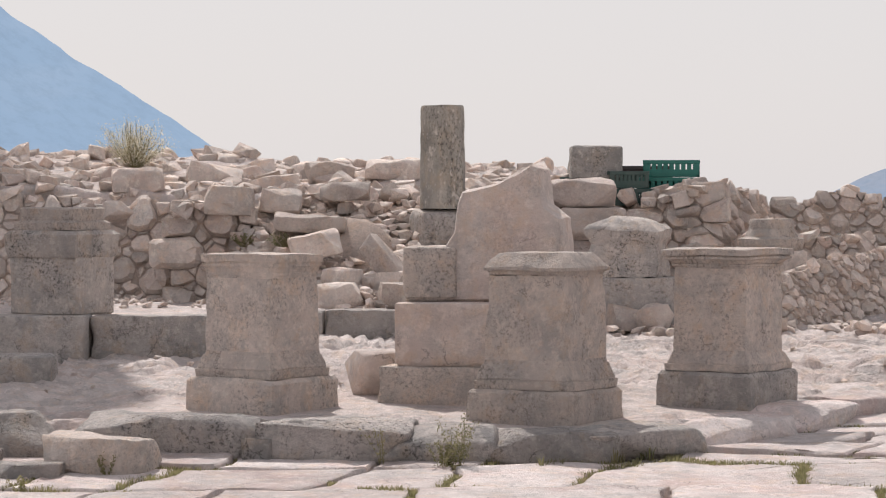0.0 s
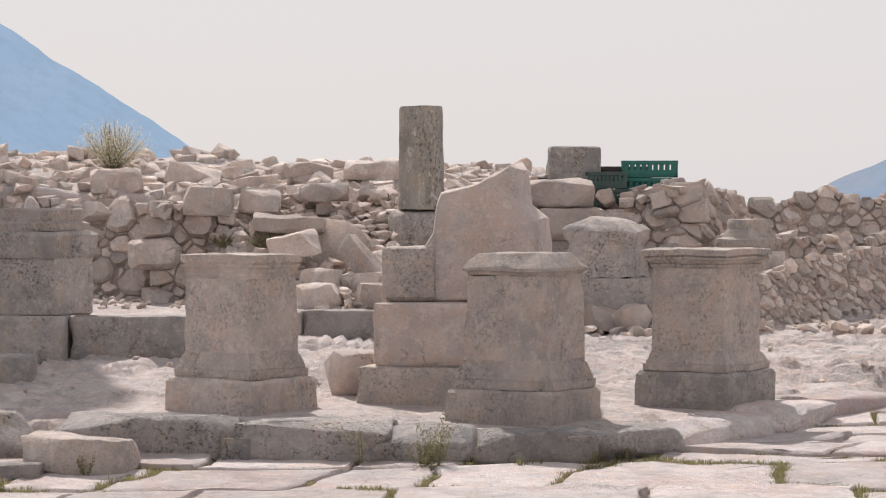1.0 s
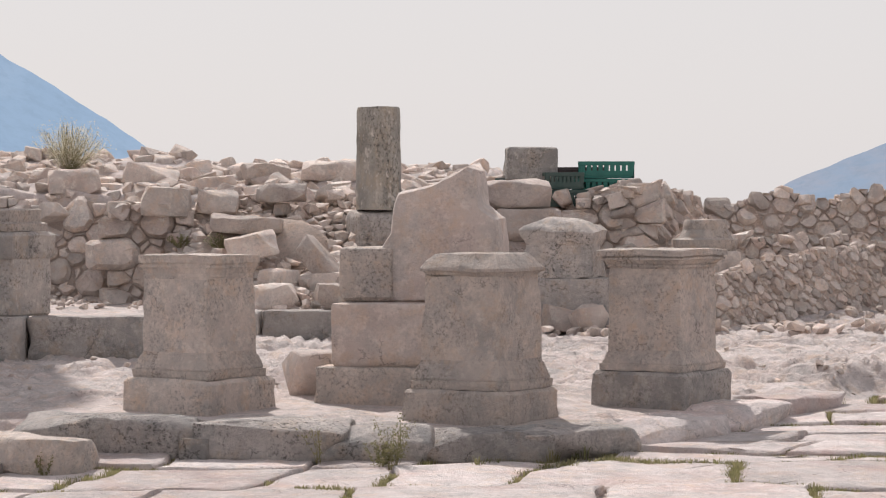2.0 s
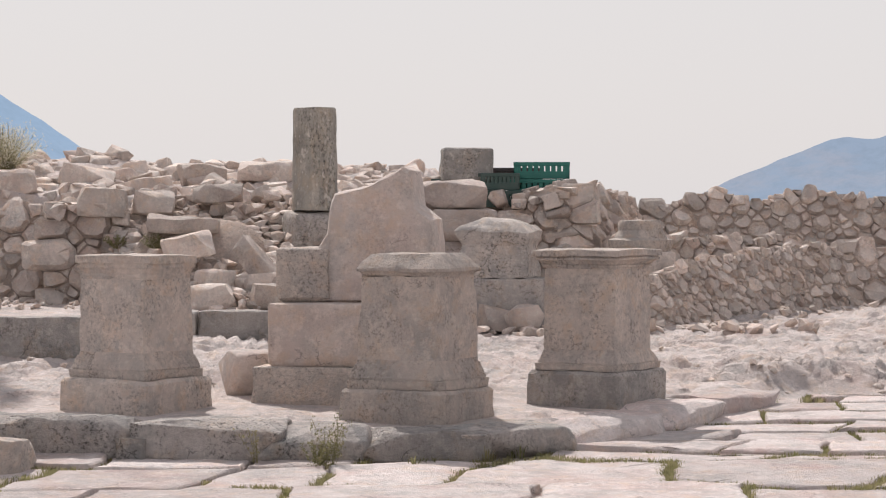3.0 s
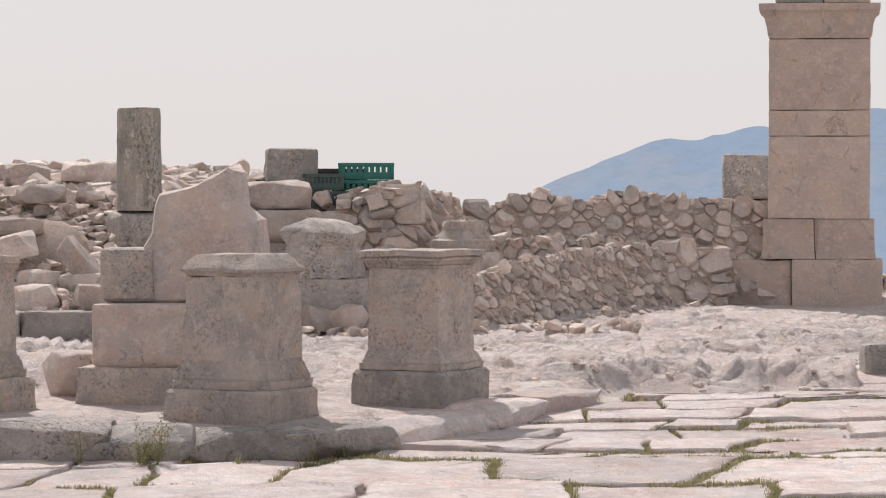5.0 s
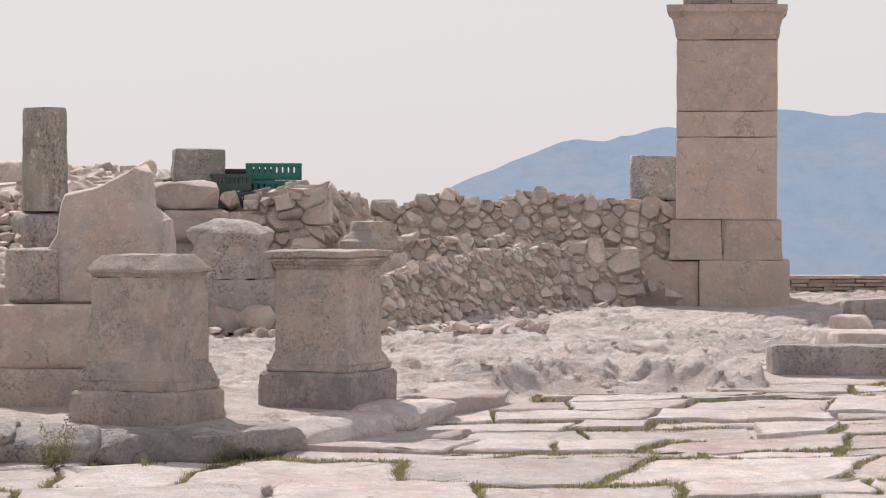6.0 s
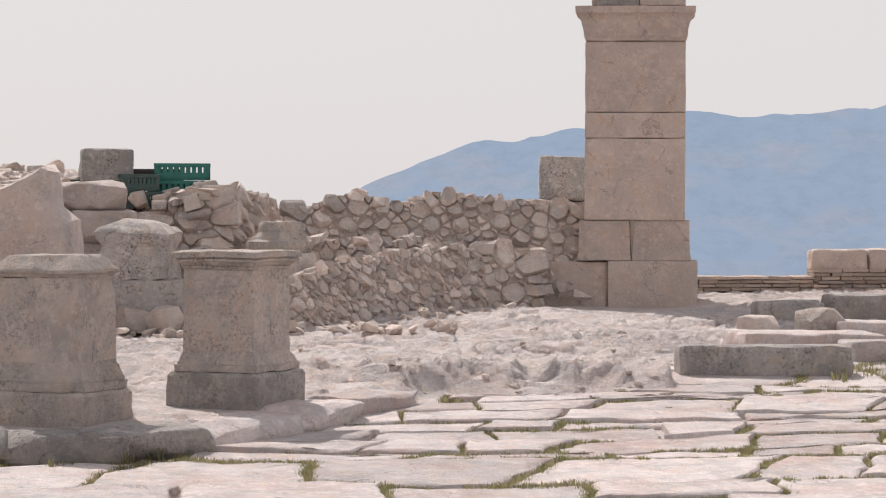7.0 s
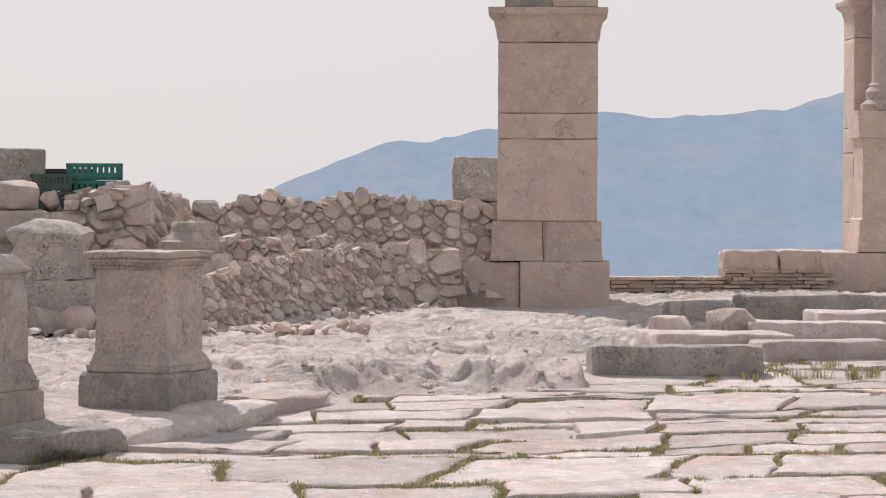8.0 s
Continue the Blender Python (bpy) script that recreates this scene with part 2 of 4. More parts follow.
def ring_solid(profile, aspect=1.0, corner=0.01, amp=0.006, freq=6, seed=0, step=0.03, side=9, chips=0.0, round_=False):
    """A solid from rings: profile of (z, half width), rounded-rectangle or round plan."""
    prof = []
    for (z0, w0), (z1, w1) in zip(profile, profile[1:]):
        n = max(1, int(math.hypot(z1 - z0, w1 - w0) / step))
        prof += [(z0 + (z1 - z0) * i / n, w0 + (w1 - w0) * i / n) for i in range(n)]
    prof.append(profile[-1])
    unit = []
    if round_:
        unit = [(math.cos(2 * math.pi * i / 40), math.sin(2 * math.pi * i / 40), 0, 0) for i in range(40)]
    else:
        for cx, cy, a0 in ((1, -1, -90), (1, 1, 0), (-1, 1, 90), (-1, -1, 180)):
            for k in range(3):
                a = radians(a0 + 45 * k)
                unit.append((cx, cy, math.cos(a), math.sin(a)))
            nx, ny = {-90: (1, 1), 0: (-1, 1), 90: (-1, -1), 180: (1, -1)}[a0]
            for k in range(1, side):
                f = k / side
                unit.append((cx + (nx - cx) * f, cy + (ny - cy) * f, math.cos(radians(a0 + 90)), math.sin(radians(a0 + 90))))
    bm = bmesh.new()
    rings = []
    for z, w in prof:
        ring = []
        for cx, cy, ox, oy in unit:
            if round_:
                ring.append(bm.verts.new((cx * w, cy * w * aspect, z)))
            else:
                ring.append(bm.verts.new((cx * (w - corner) + ox * corner, cy * (w * aspect - corner) + oy * corner, z)))
        rings.append(ring)
    n = len(unit)
    for a, b in zip(rings, rings[1:]):
        for i in range(n):
            bm.faces.new((a[i], a[(i + 1) % n], b[(i + 1) % n], b[i]))
    for ring in (rings[0], rings[-1]):
        mid = bm.verts.new(sum((v.co for v in ring), Vector()) / n)
        for i in range(n):
            bm.faces.new((ring[i], ring[(i + 1) % n], mid))
    if amp:
        roughen(bm, amp, freq, seed, chips)
    return bm


def worn_block(w, d, h, r=0.02, amp=0.008, freq=5, seed=0, chips=0.0, cell=0.06, base=0.0):
    """A hewn block on the ground, its edges rounded and worn."""
    return ring_solid([(base, w / 2 - r), (base + r, w / 2), (base + h - r, w / 2), (base + h - r * 0.3, w / 2 - r * 0.3), (base + h, w / 2 - r)],
                      aspect=d / w, corner=min(r * 1.5, d / 3, w / 3), amp=amp, freq=freq, seed=seed, step=cell, side=max(4, int(w / cell)), chips=chips)


def boulder(w, d, h, seed, n=22, bevel=0.03, flat=0.75):
    """An angular broken stone: the hull of points in a box, its edges worn."""
    rng = random.Random(seed)
    bm = bmesh.new()
    for _ in range(n):
        p = [rng.uniform(-1, 1) for _ in range(3)]
        k = rng.randrange(3)
        p[k] = math.copysign(rng.uniform(flat, 1), p[k])
        bm.verts.new((p[0] * w / 2, p[1] * d / 2, (p[2] + 1) * h / 2))
    r = bmesh.ops.convex_hull(bm, input=bm.verts)
    bmesh.ops.delete(bm, geom=list({g for g in r["geom_interior"] + r["geom_unused"] if isinstance(g, bmesh.types.BMVert)}), context="VERTS")
    if bevel:
        bmesh.ops.bevel(bm, geom=list(bm.edges), offset=bevel * min(w, d, h), segments=1, affect="EDGES", clamp_overlap=True)
    return bm


ROCKS = []
for i in range(14):
    bm = boulder(1, 0.85, 0.75, 50 + i, n=16, bevel=0.06)
    ROCKS.append(bm_data := ([v.co.copy() for v in bm.verts], [[v.index for v in f.verts] for f in (bm.verts.index_update(), bm.faces)[1]]))
    bm.free()


def rubble(name, places, mat, label, category="rubble", parent=None):
    """Many small stones in one mesh. places: (x, y, z, size)."""
    rng = random.Random(len(places))
    vs, fs = [], []
    for x, y, z, s in places:
        pts, faces = ROCKS[rng.randrange(len(ROCKS))]
        m = pose(x, y, z, rng.uniform(-16, 16), rng.uniform(-16, 16), rng.uniform(0, 360)) @ Matrix.Diagonal((s, s * rng.uniform(0.7, 1.1), s * rng.uniform(0.6, 1.0), 1))
        k = len(vs)
        vs += [m @ p for p in pts]
        fs += [[i + k for i in f] for f in faces]
    me = bpy.data.meshes.new(name)
    me.from_pydata(vs, [], fs)
    me.materials.append(mat)
    ob = new(name, me)
    if parent:
        ob.parent = parent
        return tagged(ob, kind="stuff")
    return tagged(ob, label, category, kind="stuff")


def clip(poly, ex, ez, lim):
    """The part of a polygon where ex * s + ez * z stays under lim."""
    out = []
    for (x0, z0), (x1, z1) in zip(poly, poly[1:] + poly[:1]):
        d0, d1 = ex * x0 + ez * z0 - lim, ex * x1 + ez * z1 - lim
        if d0 <= 0:
            out.append((x0, z0))
        if d0 * d1 < 0:
            f = d0 / (d0 - d1)
            out.append((x0 + (x1 - x0) * f, z0 + (z1 - z0) * f))
    return out


def cut_stone(poly, s, z, q, proud, rng):
    """A wall stone: its outline nicked, its face a tilted break with chipped edges, about its own middle."""
    line = []
    for (x0, z0), (x1, z1) in zip(poly, poly[1:] + poly[:1]):
        ln = math.hypot(x1 - x0, z1 - z0)
        if ln < 0.12 * q:
            continue
        cut = min(0.2, 0.22 * q / ln)
        line += [(x0 + (x1 - x0) * f - s + rng.uniform(-0.05, 0.05) * q, z0 + (z1 - z0) * f - z + rng.uniform(-0.05, 0.05) * q) for f in (cut, 1 - cut)]
    n = len(line)
    if n < 6:
        line = [(x - s, h - z) for x, h in poly]
        n = len(line)
    tx, tz, out = rng.uniform(-0.3, 0.3), rng.uniform(-0.15, 0.5), q * proud * rng.uniform(0.45, 1.2)
    rim = rng.uniform(0.68, 0.84)
    ox, oz = rng.uniform(-0.1, 0.1) * q, rng.uniform(-0.15, 0.05) * q
    vs = [(x, 0.16, h) for x, h in line]
    vs += [(x, -0.15 * out + 0.12 * q * rng.uniform(-1, 1), h) for x, h in line]
    vs += [(x * rim + ox, -out + tx * x + tz * h + 0.06 * q * rng.uniform(-1, 1), h * rim + oz) for x, h in line]
    vs.append((ox, -out * 1.12 + 0.08 * q * rng.uniform(-1, 1), oz))
    fs = []
    for r in (0, n):
        fs += [(r + i, r + (i + 1) % n, r + n + (i + 1) % n, r + n + i) for i in range(n)]
    fs += [(2 * n + i, 2 * n + (i + 1) % n, 3 * n) for i in range(n)]
    return vs, fs


def stone_wall(name, a, b, z0, tops, size, label, thick=0.7, seed=0, mat=None, lean=0.06, joint=0.005, rough_top=0.0, fill=-0.004, sunk=0.48):
    """A rubble wall from a to b (its face is on the right hand of the way), with a stone object for each stone."""
    mat = mat or RUBBLE
    ax, ay, bx, by = *a, *b
    length = math.hypot(bx - ax, by - ay)
    m = pose(ax, ay, z0, 0, 0, math.degrees(math.atan2(by - ay, bx - ax))) @ pose(0, 0, 0, -math.degrees(math.atan(lean)))
    wall = thing(name, m, label, "wall", kind="structure")
    rng = random.Random(seed)

    def top(s):
        f = max(0, min(0.9999, s / length)) * (len(tops) - 1)
        i = int(f)
        return tops[i] + (tops[i + 1] - tops[i]) * (f - i) + noise.noise((s * 2.1, seed, 0)) * rough_top
    # the body of earth and small stones behind the face
    bm = bmesh.new()
    n = max(6, int(length / 0.15))
    prev = None
    for i in range(n + 1):
        s = length * i / n
        t = max(0.05, top(s) - size * 0.6)
        ring = [bm.verts.new(c) for c in ((s, fill, -0.3), (s, fill, t * 0.33), (s, fill, t * 0.66), (s, fill, t), (s, thick * 0.5, t + 0.03 * noise.noise((s * 3, 5, seed))), (s, thick, t), (s, thick, -0.3))]
        if prev:
            for k in range(6):
                bm.faces.new((prev[k], prev[k + 1], ring[k + 1], ring[k]))
        else:
            bm.faces.new(ring)
        prev = ring
    bm.faces.new(prev[::-1])
    for v in bm.verts:
        v.co.y += 0.02 * noise.noise(v.co * 5) * (v.co.y < 0.1)
    part("core", bm, MORTAR, wall, "earth and small stones", smooth=0)
    # stones packed on the face, large ones first
    laid = []
    for r, tries in ((size * 0.95, 0.5), (size * 0.7, 2.5), (size * 0.5, 8), (size * 0.36, 22), (size * 0.25, 40)):
        for _ in range(int(tries * length * max(tops) / (size * size))):
            s, z, q = rng.uniform(0, length), rng.uniform(0, max(tops) + 0.1), r * rng.uniform(0.85, 1.15)
            if z > top(s) - q * 0.6:
                continue
            if all(((s - a) / 1.25) ** 2 + ((z - c) * 1.1) ** 2 > (0.84 * (q + d)) ** 2 for a, c, d in laid):
                laid.append((s, z, q))
    # each stone is cut to fit its neighbours
    laid.sort(key=lambda e: -e[2])
    rest_v, rest_f = [], []
    for n_, (s, z, q) in enumerate(laid):
        poly = [(s - 2.2 * q, z - 1.7 * q), (s + 2.2 * q, z - 1.7 * q), (s + 2.2 * q, z + 1.7 * q), (s - 2.2 * q, z + 1.7 * q)]
        for a, c, d in laid:
            ex, ez = a - s, c - z
            dist = ex * ex + ez * ez
            if 0 < dist < (2.6 * (q + d)) ** 2:
                poly = clip(poly, ex, ez, ex * s + ez * z + (dist + q * q - d * d) / 2 - 0.006 * math.sqrt(dist))
        if len(poly) < 3:
            continue
        vs, fs = cut_stone(poly, s, z, q, sunk, rng)
        if n_ < 290:
            me = bpy.data.meshes.new("stone")
            me.from_pydata(vs, [], fs)
            me.materials.append(mat)
            ob = new("stone", me)
            ob.parent = wall
            ob.matrix_basis = pose(s, fill, z)
        else:
            k = len(rest_v)
            rest_v += [(x + s, y + fill, h + z) for x, y, h in vs]
            rest_f += [[i + k for i in f] for f in fs]
    if rest_v:
        me = bpy.data.meshes.new("small_stones")
        me.from_pydata(rest_v, [], rest_f)
        me.materials.append(RUBBLE_FINE)
        ob = tagged(new("small_stones", me), kind="stuff")
        ob.parent = wall
    caps = []
    # cap stones
    s = 0.0
    while s < length:
        for y in (0.04, 0.2, 0.42, 0.62, 0.82, 1.0):
            if y < thick:
                caps.append((s + rng.uniform(-0.08, 0.08), y + rng.uniform(-0.08, 0.08), top(s) - size * 0.6 + rng.uniform(-0.03, 0.06), size * rng.choice((0.6, 0.9, 1.3, 1.8)) * rng.uniform(0.85, 1.2)))
        s += size * rng.uniform(0.6, 1.0)
    r = rubble("cap_stones", caps, RUBBLE_FINE, "", parent=wall)
    return wall


# ---- ground ----
def smooth(e0, e1, x):
    t = np.clip((x - e0) / (e1 - e0), 0, 1)
    return t * t * (3 - 2 * t)


def paving_z(y):
    return -0.2 + 0.05 * (np.clip(y, 12, 30) - 18.6)


def rock_z(y):
    return 0.03 * (np.minimum(y, 36) - 19.4)


def edge_y(x):
    """Where the bedrock terrace begins."""
    return 18.8 + 3.7 * smooth(-0.9, 2.2, x) + 2.7 * smooth(3.7, 4.0, x) + 0.15 * value_noise(x * 1.7, x * 0 + 3.0, 4)


def terrace(h, n, soft):
    """Breaks a smooth height into worn ledges, n to a unit of height."""
    q = h * n
    k = np.floor(q)
    return (k + smooth(0.5 - soft / 2, 0.5 + soft / 2, q - k)) / n


def ledges(x, y):
    """Weathered bedrock: low winding ledges, scoured hollows, and a lumpy margin beside the road."""
    lumps = np.exp(-((y - 23.0) / 0.6) ** 2) * smooth(0.7, 1.4, x) * (1 - smooth(3.7, 4.2, x))
    broad = fbm(x * 0.6 + 0.2 * y, y * 0.55, 4, 3, 0.42)
    fine = fbm(x * 1.7 - 0.4 * y, y * 1.6, 4, 11, 0.42)
    knobs = 1 - np.abs(fbm(x * 2.3, y * 2.0, 3, 19, 0.45))
    grit = fbm(x * 5, y * 3.4, 3, 23, 0.5)
    z = 0.32 * (terrace(broad, 5.0, 0.1) - 0.85 * broad) + 0.13 * (terrace(fine, 4.0, 0.11) - 0.8 * fine) + 0.035 * (terrace(grit, 3.0, 0.15) - 0.7 * grit)
    z = z - 0.06 * smooth(0.3, 0.8, fbm(x * 0.9, y * 0.8, 3, 47))
    return z + lumps * (0.13 * terrace(knobs - 0.5, 5.0, 0.2) + 0.06)


def ground_z(x, y):
    lower = paving_z(y) - 0.022 + 0.012 * fbm(x * 2, y * 2, 3, 2)
    # the rock is dressed level under the altars and the pier
    level = 1.0
    for px, py, r in ((-3.13, 20.3, 0.9), (-1.06, 19.7, 0.8), (0.18, 20.8, 0.8), (-1.8, 20.9, 0.8), (4.5, 30.9, 1.1)):
        level = level * (1 - np.exp(-(((x - px) ** 2 + (y - py) ** 2) / r ** 2) ** 2))
    rock = rock_z(y) + ledges(x, y) * (0.75 + 0.25 * smooth(20.8, 21.6, y + 0.3 * x)) * level - 0.02 * (1 - level)
    rock = rock - 0.13 * np.exp(-((x - 1.25) / 0.5) ** 2 - ((y - 23.6) / 0.4) ** 2)
    t = smooth(-0.06, 0.12 + 0.3 * smooth(0.2, 0.8, x), y - edge_y(x))
    z = lower * (1 - t) + rock * t
    # raised strip of earth behind the kerbs, at the foot of the wall
    strip = 24.35 + 1.75 * smooth(-4.36, -4.3, x) + 2.2 * smooth(-2.5, -2.3, x)
    up = smooth(0.0, 0.12, y - strip) * (1 - smooth(-0.2, 0.6, x))
    z = z * (1 - up) + (0.47 + 0.02 * fbm(x * 3, y * 3, 3, 31)) * up
    # the heaped ruins behind the wall faces
    left = 1 - smooth(-1.7, -1.3, x)
    mound = (1.42 + 0.15 * (np.clip(y, 29, 31.5) - 29) + 0.12 * (1 - smooth(-5.4, -4.0, x)) + 0.07 * fbm(x * 1.3, y * 1.3, 4, 41)) * left + (0.95 + 0.05 * fbm(x, y, 3, 43)) * (1 - left)
    start = 29.2 + 1.0 * smooth(-1.6, -1.3, x) + 1.3 * smooth(0.0, 0.3, x)
    on = smooth(0.0, 0.2, y - start) * (1 - smooth(3.1, 3.4, x))
    z = z * (1 - on) + np.maximum(mound, z) * on
    # beyond the site the hill falls to the valley
    fall = np.clip(y - 35.5, 0, 400)
    z = np.where(y > 35.5, z * np.exp(-fall * 0.3) - 0.45 * fall, z)
    side = np.clip(np.abs(x) - 16, 0, 300)
    return z - 0.02 * side


def graded(lo, hi, fine, far):
    mid = np.arange(lo, hi + 1e-6, fine)
    out = np.array([0.3, 1, 2.5, 6, 15, 40, 100, 300, 1000, far])
    return np.concatenate([(lo - out)[::-1], mid, hi + out])


gx, gy = graded(-7.6, 9.8, 0.034, 4000), graded(15.0, 36.0, 0.03, 4000)
GX, GY = np.meshgrid(gx, gy)
GZ = ground_z(GX, GY)
nx_, ny_ = len(gx), len(gy)
verts = np.stack([GX, GY, GZ], -1).reshape(-1, 3)
ii = (np.arange(ny_ - 1)[:, None] * nx_ + np.arange(nx_ - 1)[None, :]).ravel()
quads = np.stack([ii, ii + 1, ii + nx_ + 1, ii + nx_], 1)
me = bpy.data.meshes.new("ground")
me.from_pydata(verts.tolist(), [], quads.tolist())
me.polygons.foreach_set("use_smooth", [True] * len(me.polygons))
me.materials.append(BEDROCK)
ground = tagged(new("ground", me), "pale worn limestone bedrock and dusty earth", "ground", kind="structure")


def zat(x, y):
    return float(ground_z(np.array([float(x)]), np.array([float(y)]))[0])


# ---- distance ----
def ridge(name, mat, dist, crest, label, seed, base=-320, run=900):
    """A far mountain: its crest height along x, and a slope with gullies towards the valley."""
    xs = np.linspace(crest[0][0], crest[-1][0], 260)
    hs = np.interp(xs, [c[0] for c in crest], [c[1] for c in crest]) + 6 * fbm(xs / 60, xs * 0, 4, seed)
    vs, n = [], 50
    for j in range(n):
        f = j / (n - 1)
        y = dist - run * f
        gully = 40 * f * (1 - f) * 4 * fbm(xs / 220 + f * 0.7, xs * 0 + f * 2.2, 4, seed + 5)
        z = base + (hs - base) * (1 - f) ** 1.15 + gully * 0.5
        vs += list(zip((xs * (y / dist)).tolist(), [y] * len(xs), z.tolist()))
    w = len(xs)
    fs = [(j * w + i, j * w + i + 1, (j + 1) * w + i + 1, (j + 1) * w + i) for j in range(n - 1) for i in range(w - 1)]
    me = bpy.data.meshes.new(name)
    me.from_pydata(vs, [], fs)
    me.polygons.foreach_set("use_smooth", [True] * len(me.polygons))
    me.materials.append(mat)
    return tagged(new(name, me), label, "mountain", kind="structure")


ridge("mountain", MOUNTAIN, 3000, [(-1400, 640), (-760, 204), (-676, 144), (-589, 88), (-518, 41), (-430, -20), (-250, -120), (-100, -220)], "steep mountain beyond the valley, its blue haze painted as glow", 3)
ridge("hill", HILL, 3000, [(-120, -110), (60, -40), (176, 16), (235, 45), (282, 58), (394, 70), (460, 84), (508, 90), (562, 80), (600, 92), (706, 98), (781, 117), (900, 160), (1500, 260)], "bare hill across the valley, its blue haze painted as glow", 9)

# ---- altars ----
def altar(x, y, turn, w, heights, label, flare=1.06, foot=1.2, plinth=1.34, seed=1, mats=None, broken=0.0, chips=0.03, name="altar", plinth_label="cracked worn plinth"):
    """A four-sided altar: plinth, spreading foot, shaft, moulded crown. heights: plinth, foot, shaft, crown."""
    mats = mats or (ALTAR, ALTAR)
    hp, hf, hs, hc = heights
    a = thing(name, pose(x, y, zat(x, y) - 0.02, 0, 0, turn), label, "altar", "row of altars")
    k = w / 2
    part("plinth", ring_solid([(0, k * plinth), (hp * 0.9, k * plinth), (hp, k * plinth - 0.02)], amp=0.014, freq=4, seed=seed, chips=chips, corner=0.03), mats[0], a, plinth_label)
    z = hp + 0.004
    part("foot", ring_solid([(z, k * foot * 0.985), (z + hf * 0.3, k * foot), (z + hf * 0.32, k * foot - 0.016), (z + hf * 0.38, k * foot - 0.014), (z + hf * 0.6, k * (foot * 0.5 + 0.5)), (z + hf * 0.84, k * (foot * 0.2 + 0.8)), (z + hf * 0.85, k * (foot * 0.1 + 0.9)), (z + hf, k)], amp=0.009, freq=5, seed=seed, chips=chips), mats[1], a, smooth=20)
    z += hf
    part("shaft", ring_solid([(z, k), (z + hs, k * 0.97)], amp=0.009, freq=5, seed=seed, chips=chips), mats[1], a, smooth=20)
    z += hs
    if broken:
        prof = [(z, k * 0.97), (z + hc * 0.1, k * 0.98), (z + hc * 0.2, k * 1.01), (z + hc * 0.22, k * flare), (z + hc * 0.36, k * flare), (z + hc * 0.98, k * 0.78), (z + hc, k * 0.76)]
    else:
        over = k * flare - k * 0.97
        prof = [(z + hc * f, k * 0.97 + over * o) for f, o in ((0, 0), (0.08, 0.0), (0.09, 0.22), (0.2, 0.25), (0.21, 0.12), (0.4, 0.42), (0.46, 0.62), (0.47, 0.78), (0.58, 0.8), (0.59, 0.66), (0.66, 0.7), (0.67, 1.0), (0.97, 1.0), (1.0, 0.9))]
    part("crown", ring_solid(prof, amp=0.009, freq=5 + 3 * broken, seed=seed, chips=chips, step=0.02, side=14), mats[1], a, smooth=20)
    return a


altar(-3.15, 20.45, -30, 0.585, (0.25, 0.19, 0.52, 0.17), "pale limestone altar with chipped moulded crown", flare=1.07, foot=1.2, plinth=1.36, seed=1)
altar(-1.075, 19.85, -27, 0.62, (0.24, 0.20, 0.58, 0.155), "pale limestone altar with its top edges broken off", flare=1.07, foot=1.19, plinth=1.29, seed=5, broken=1.0)
altar(0.19, 20.95, -28, 0.59, (0.27, 0.15, 0.59, 0.14), "limestone altar with projecting moulded crown", flare=1.22, foot=1.19, plinth=1.31, seed=9, mats=(PLINTH, ALTAR), plinth_label="dark weathered plinth")

# the stepped pedestal with the leaning broken slab on it
ped = thing("pedestal", pose(-1.72, 21.1, zat(-1.72, 21.1) - 0.05, 0, 0, -12), "pale limestone pedestal of two stacked blocks", "pedestal")
part("lower_block", worn_block(1.15, 0.8, 0.31, seed=21, chips=0.03), ALTAR, ped, "cracked lower block")
part("upper_block", worn_block(0.95, 0.62, 0.46, seed=22, base=0.315, amp=0.004), SLABBY, ped)
single("squared_block", worn_block(0.42, 0.4, 0.40, r=0.03, seed=23, chips=0.03), ALTAR, pose(-1.98, 21.3, 0.765, 0, 0, -8), "small squared limestone block on the pedestal", "stone block")


def broken_slab():
    """A thick slab with a slanting broken top and a ragged left side."""
    out = [(-0.40, 0.0), (0.46, 0.0), (0.5, 0.3), (0.47, 0.62), (0.34, 0.72), (0.30, 0.98), (0.24, 1.01), (-0.02, 0.87), (-0.28, 0.82), (-0.31, 0.7), (-0.34, 0.52), (-0.42, 0.38), (-0.47, 0.28), (-0.46, 0.08)]
    bm = bmesh.new()
    n = 6
    dense = []
    for a, b in zip(out, out[1:] + out[:1]):
        k = max(1, int(math.hypot(b[0] - a[0], b[1] - a[1]) / 0.05))
        dense += [(a[0] + (b[0] - a[0]) * i / k, a[1] + (b[1] - a[1]) * i / k) for i in range(k)]
    loops = []
    for y, s in ((-0.2, 0.96), (-0.17, 1.0), (0, 1.01), (0.17, 1.0), (0.2, 0.96)):
        loops.append([bm.verts.new((x * s, y, 0.5 + (z - 0.5) * s)) for x, z in dense])
    m = len(dense)
    for a, b in zip(loops, loops[1:]):
        for i in range(m):
            bm.faces.new((a[i], a[(i + 1) % m], b[(i + 1) % m], b[i]))
    for lp in (loops[0], loops[-1]):
        bm.faces.new(lp)
    bmesh.ops.triangulate(bm, faces=[f for f in bm.faces if len(f.verts) > 4])
    bmesh.ops.subdivide_edges(bm, edges=[e for e in bm.edges if e.calc_length() > 0.12], cuts=2)
    roughen(bm, 0.014, 5, 31)
    return bm


single("broken_slab", broken_slab(), SLABBY, pose(-1.46, 21.25, 0.755, 0, 0, -10), "large broken limestone slab standing on the pedestal", "stone slab")

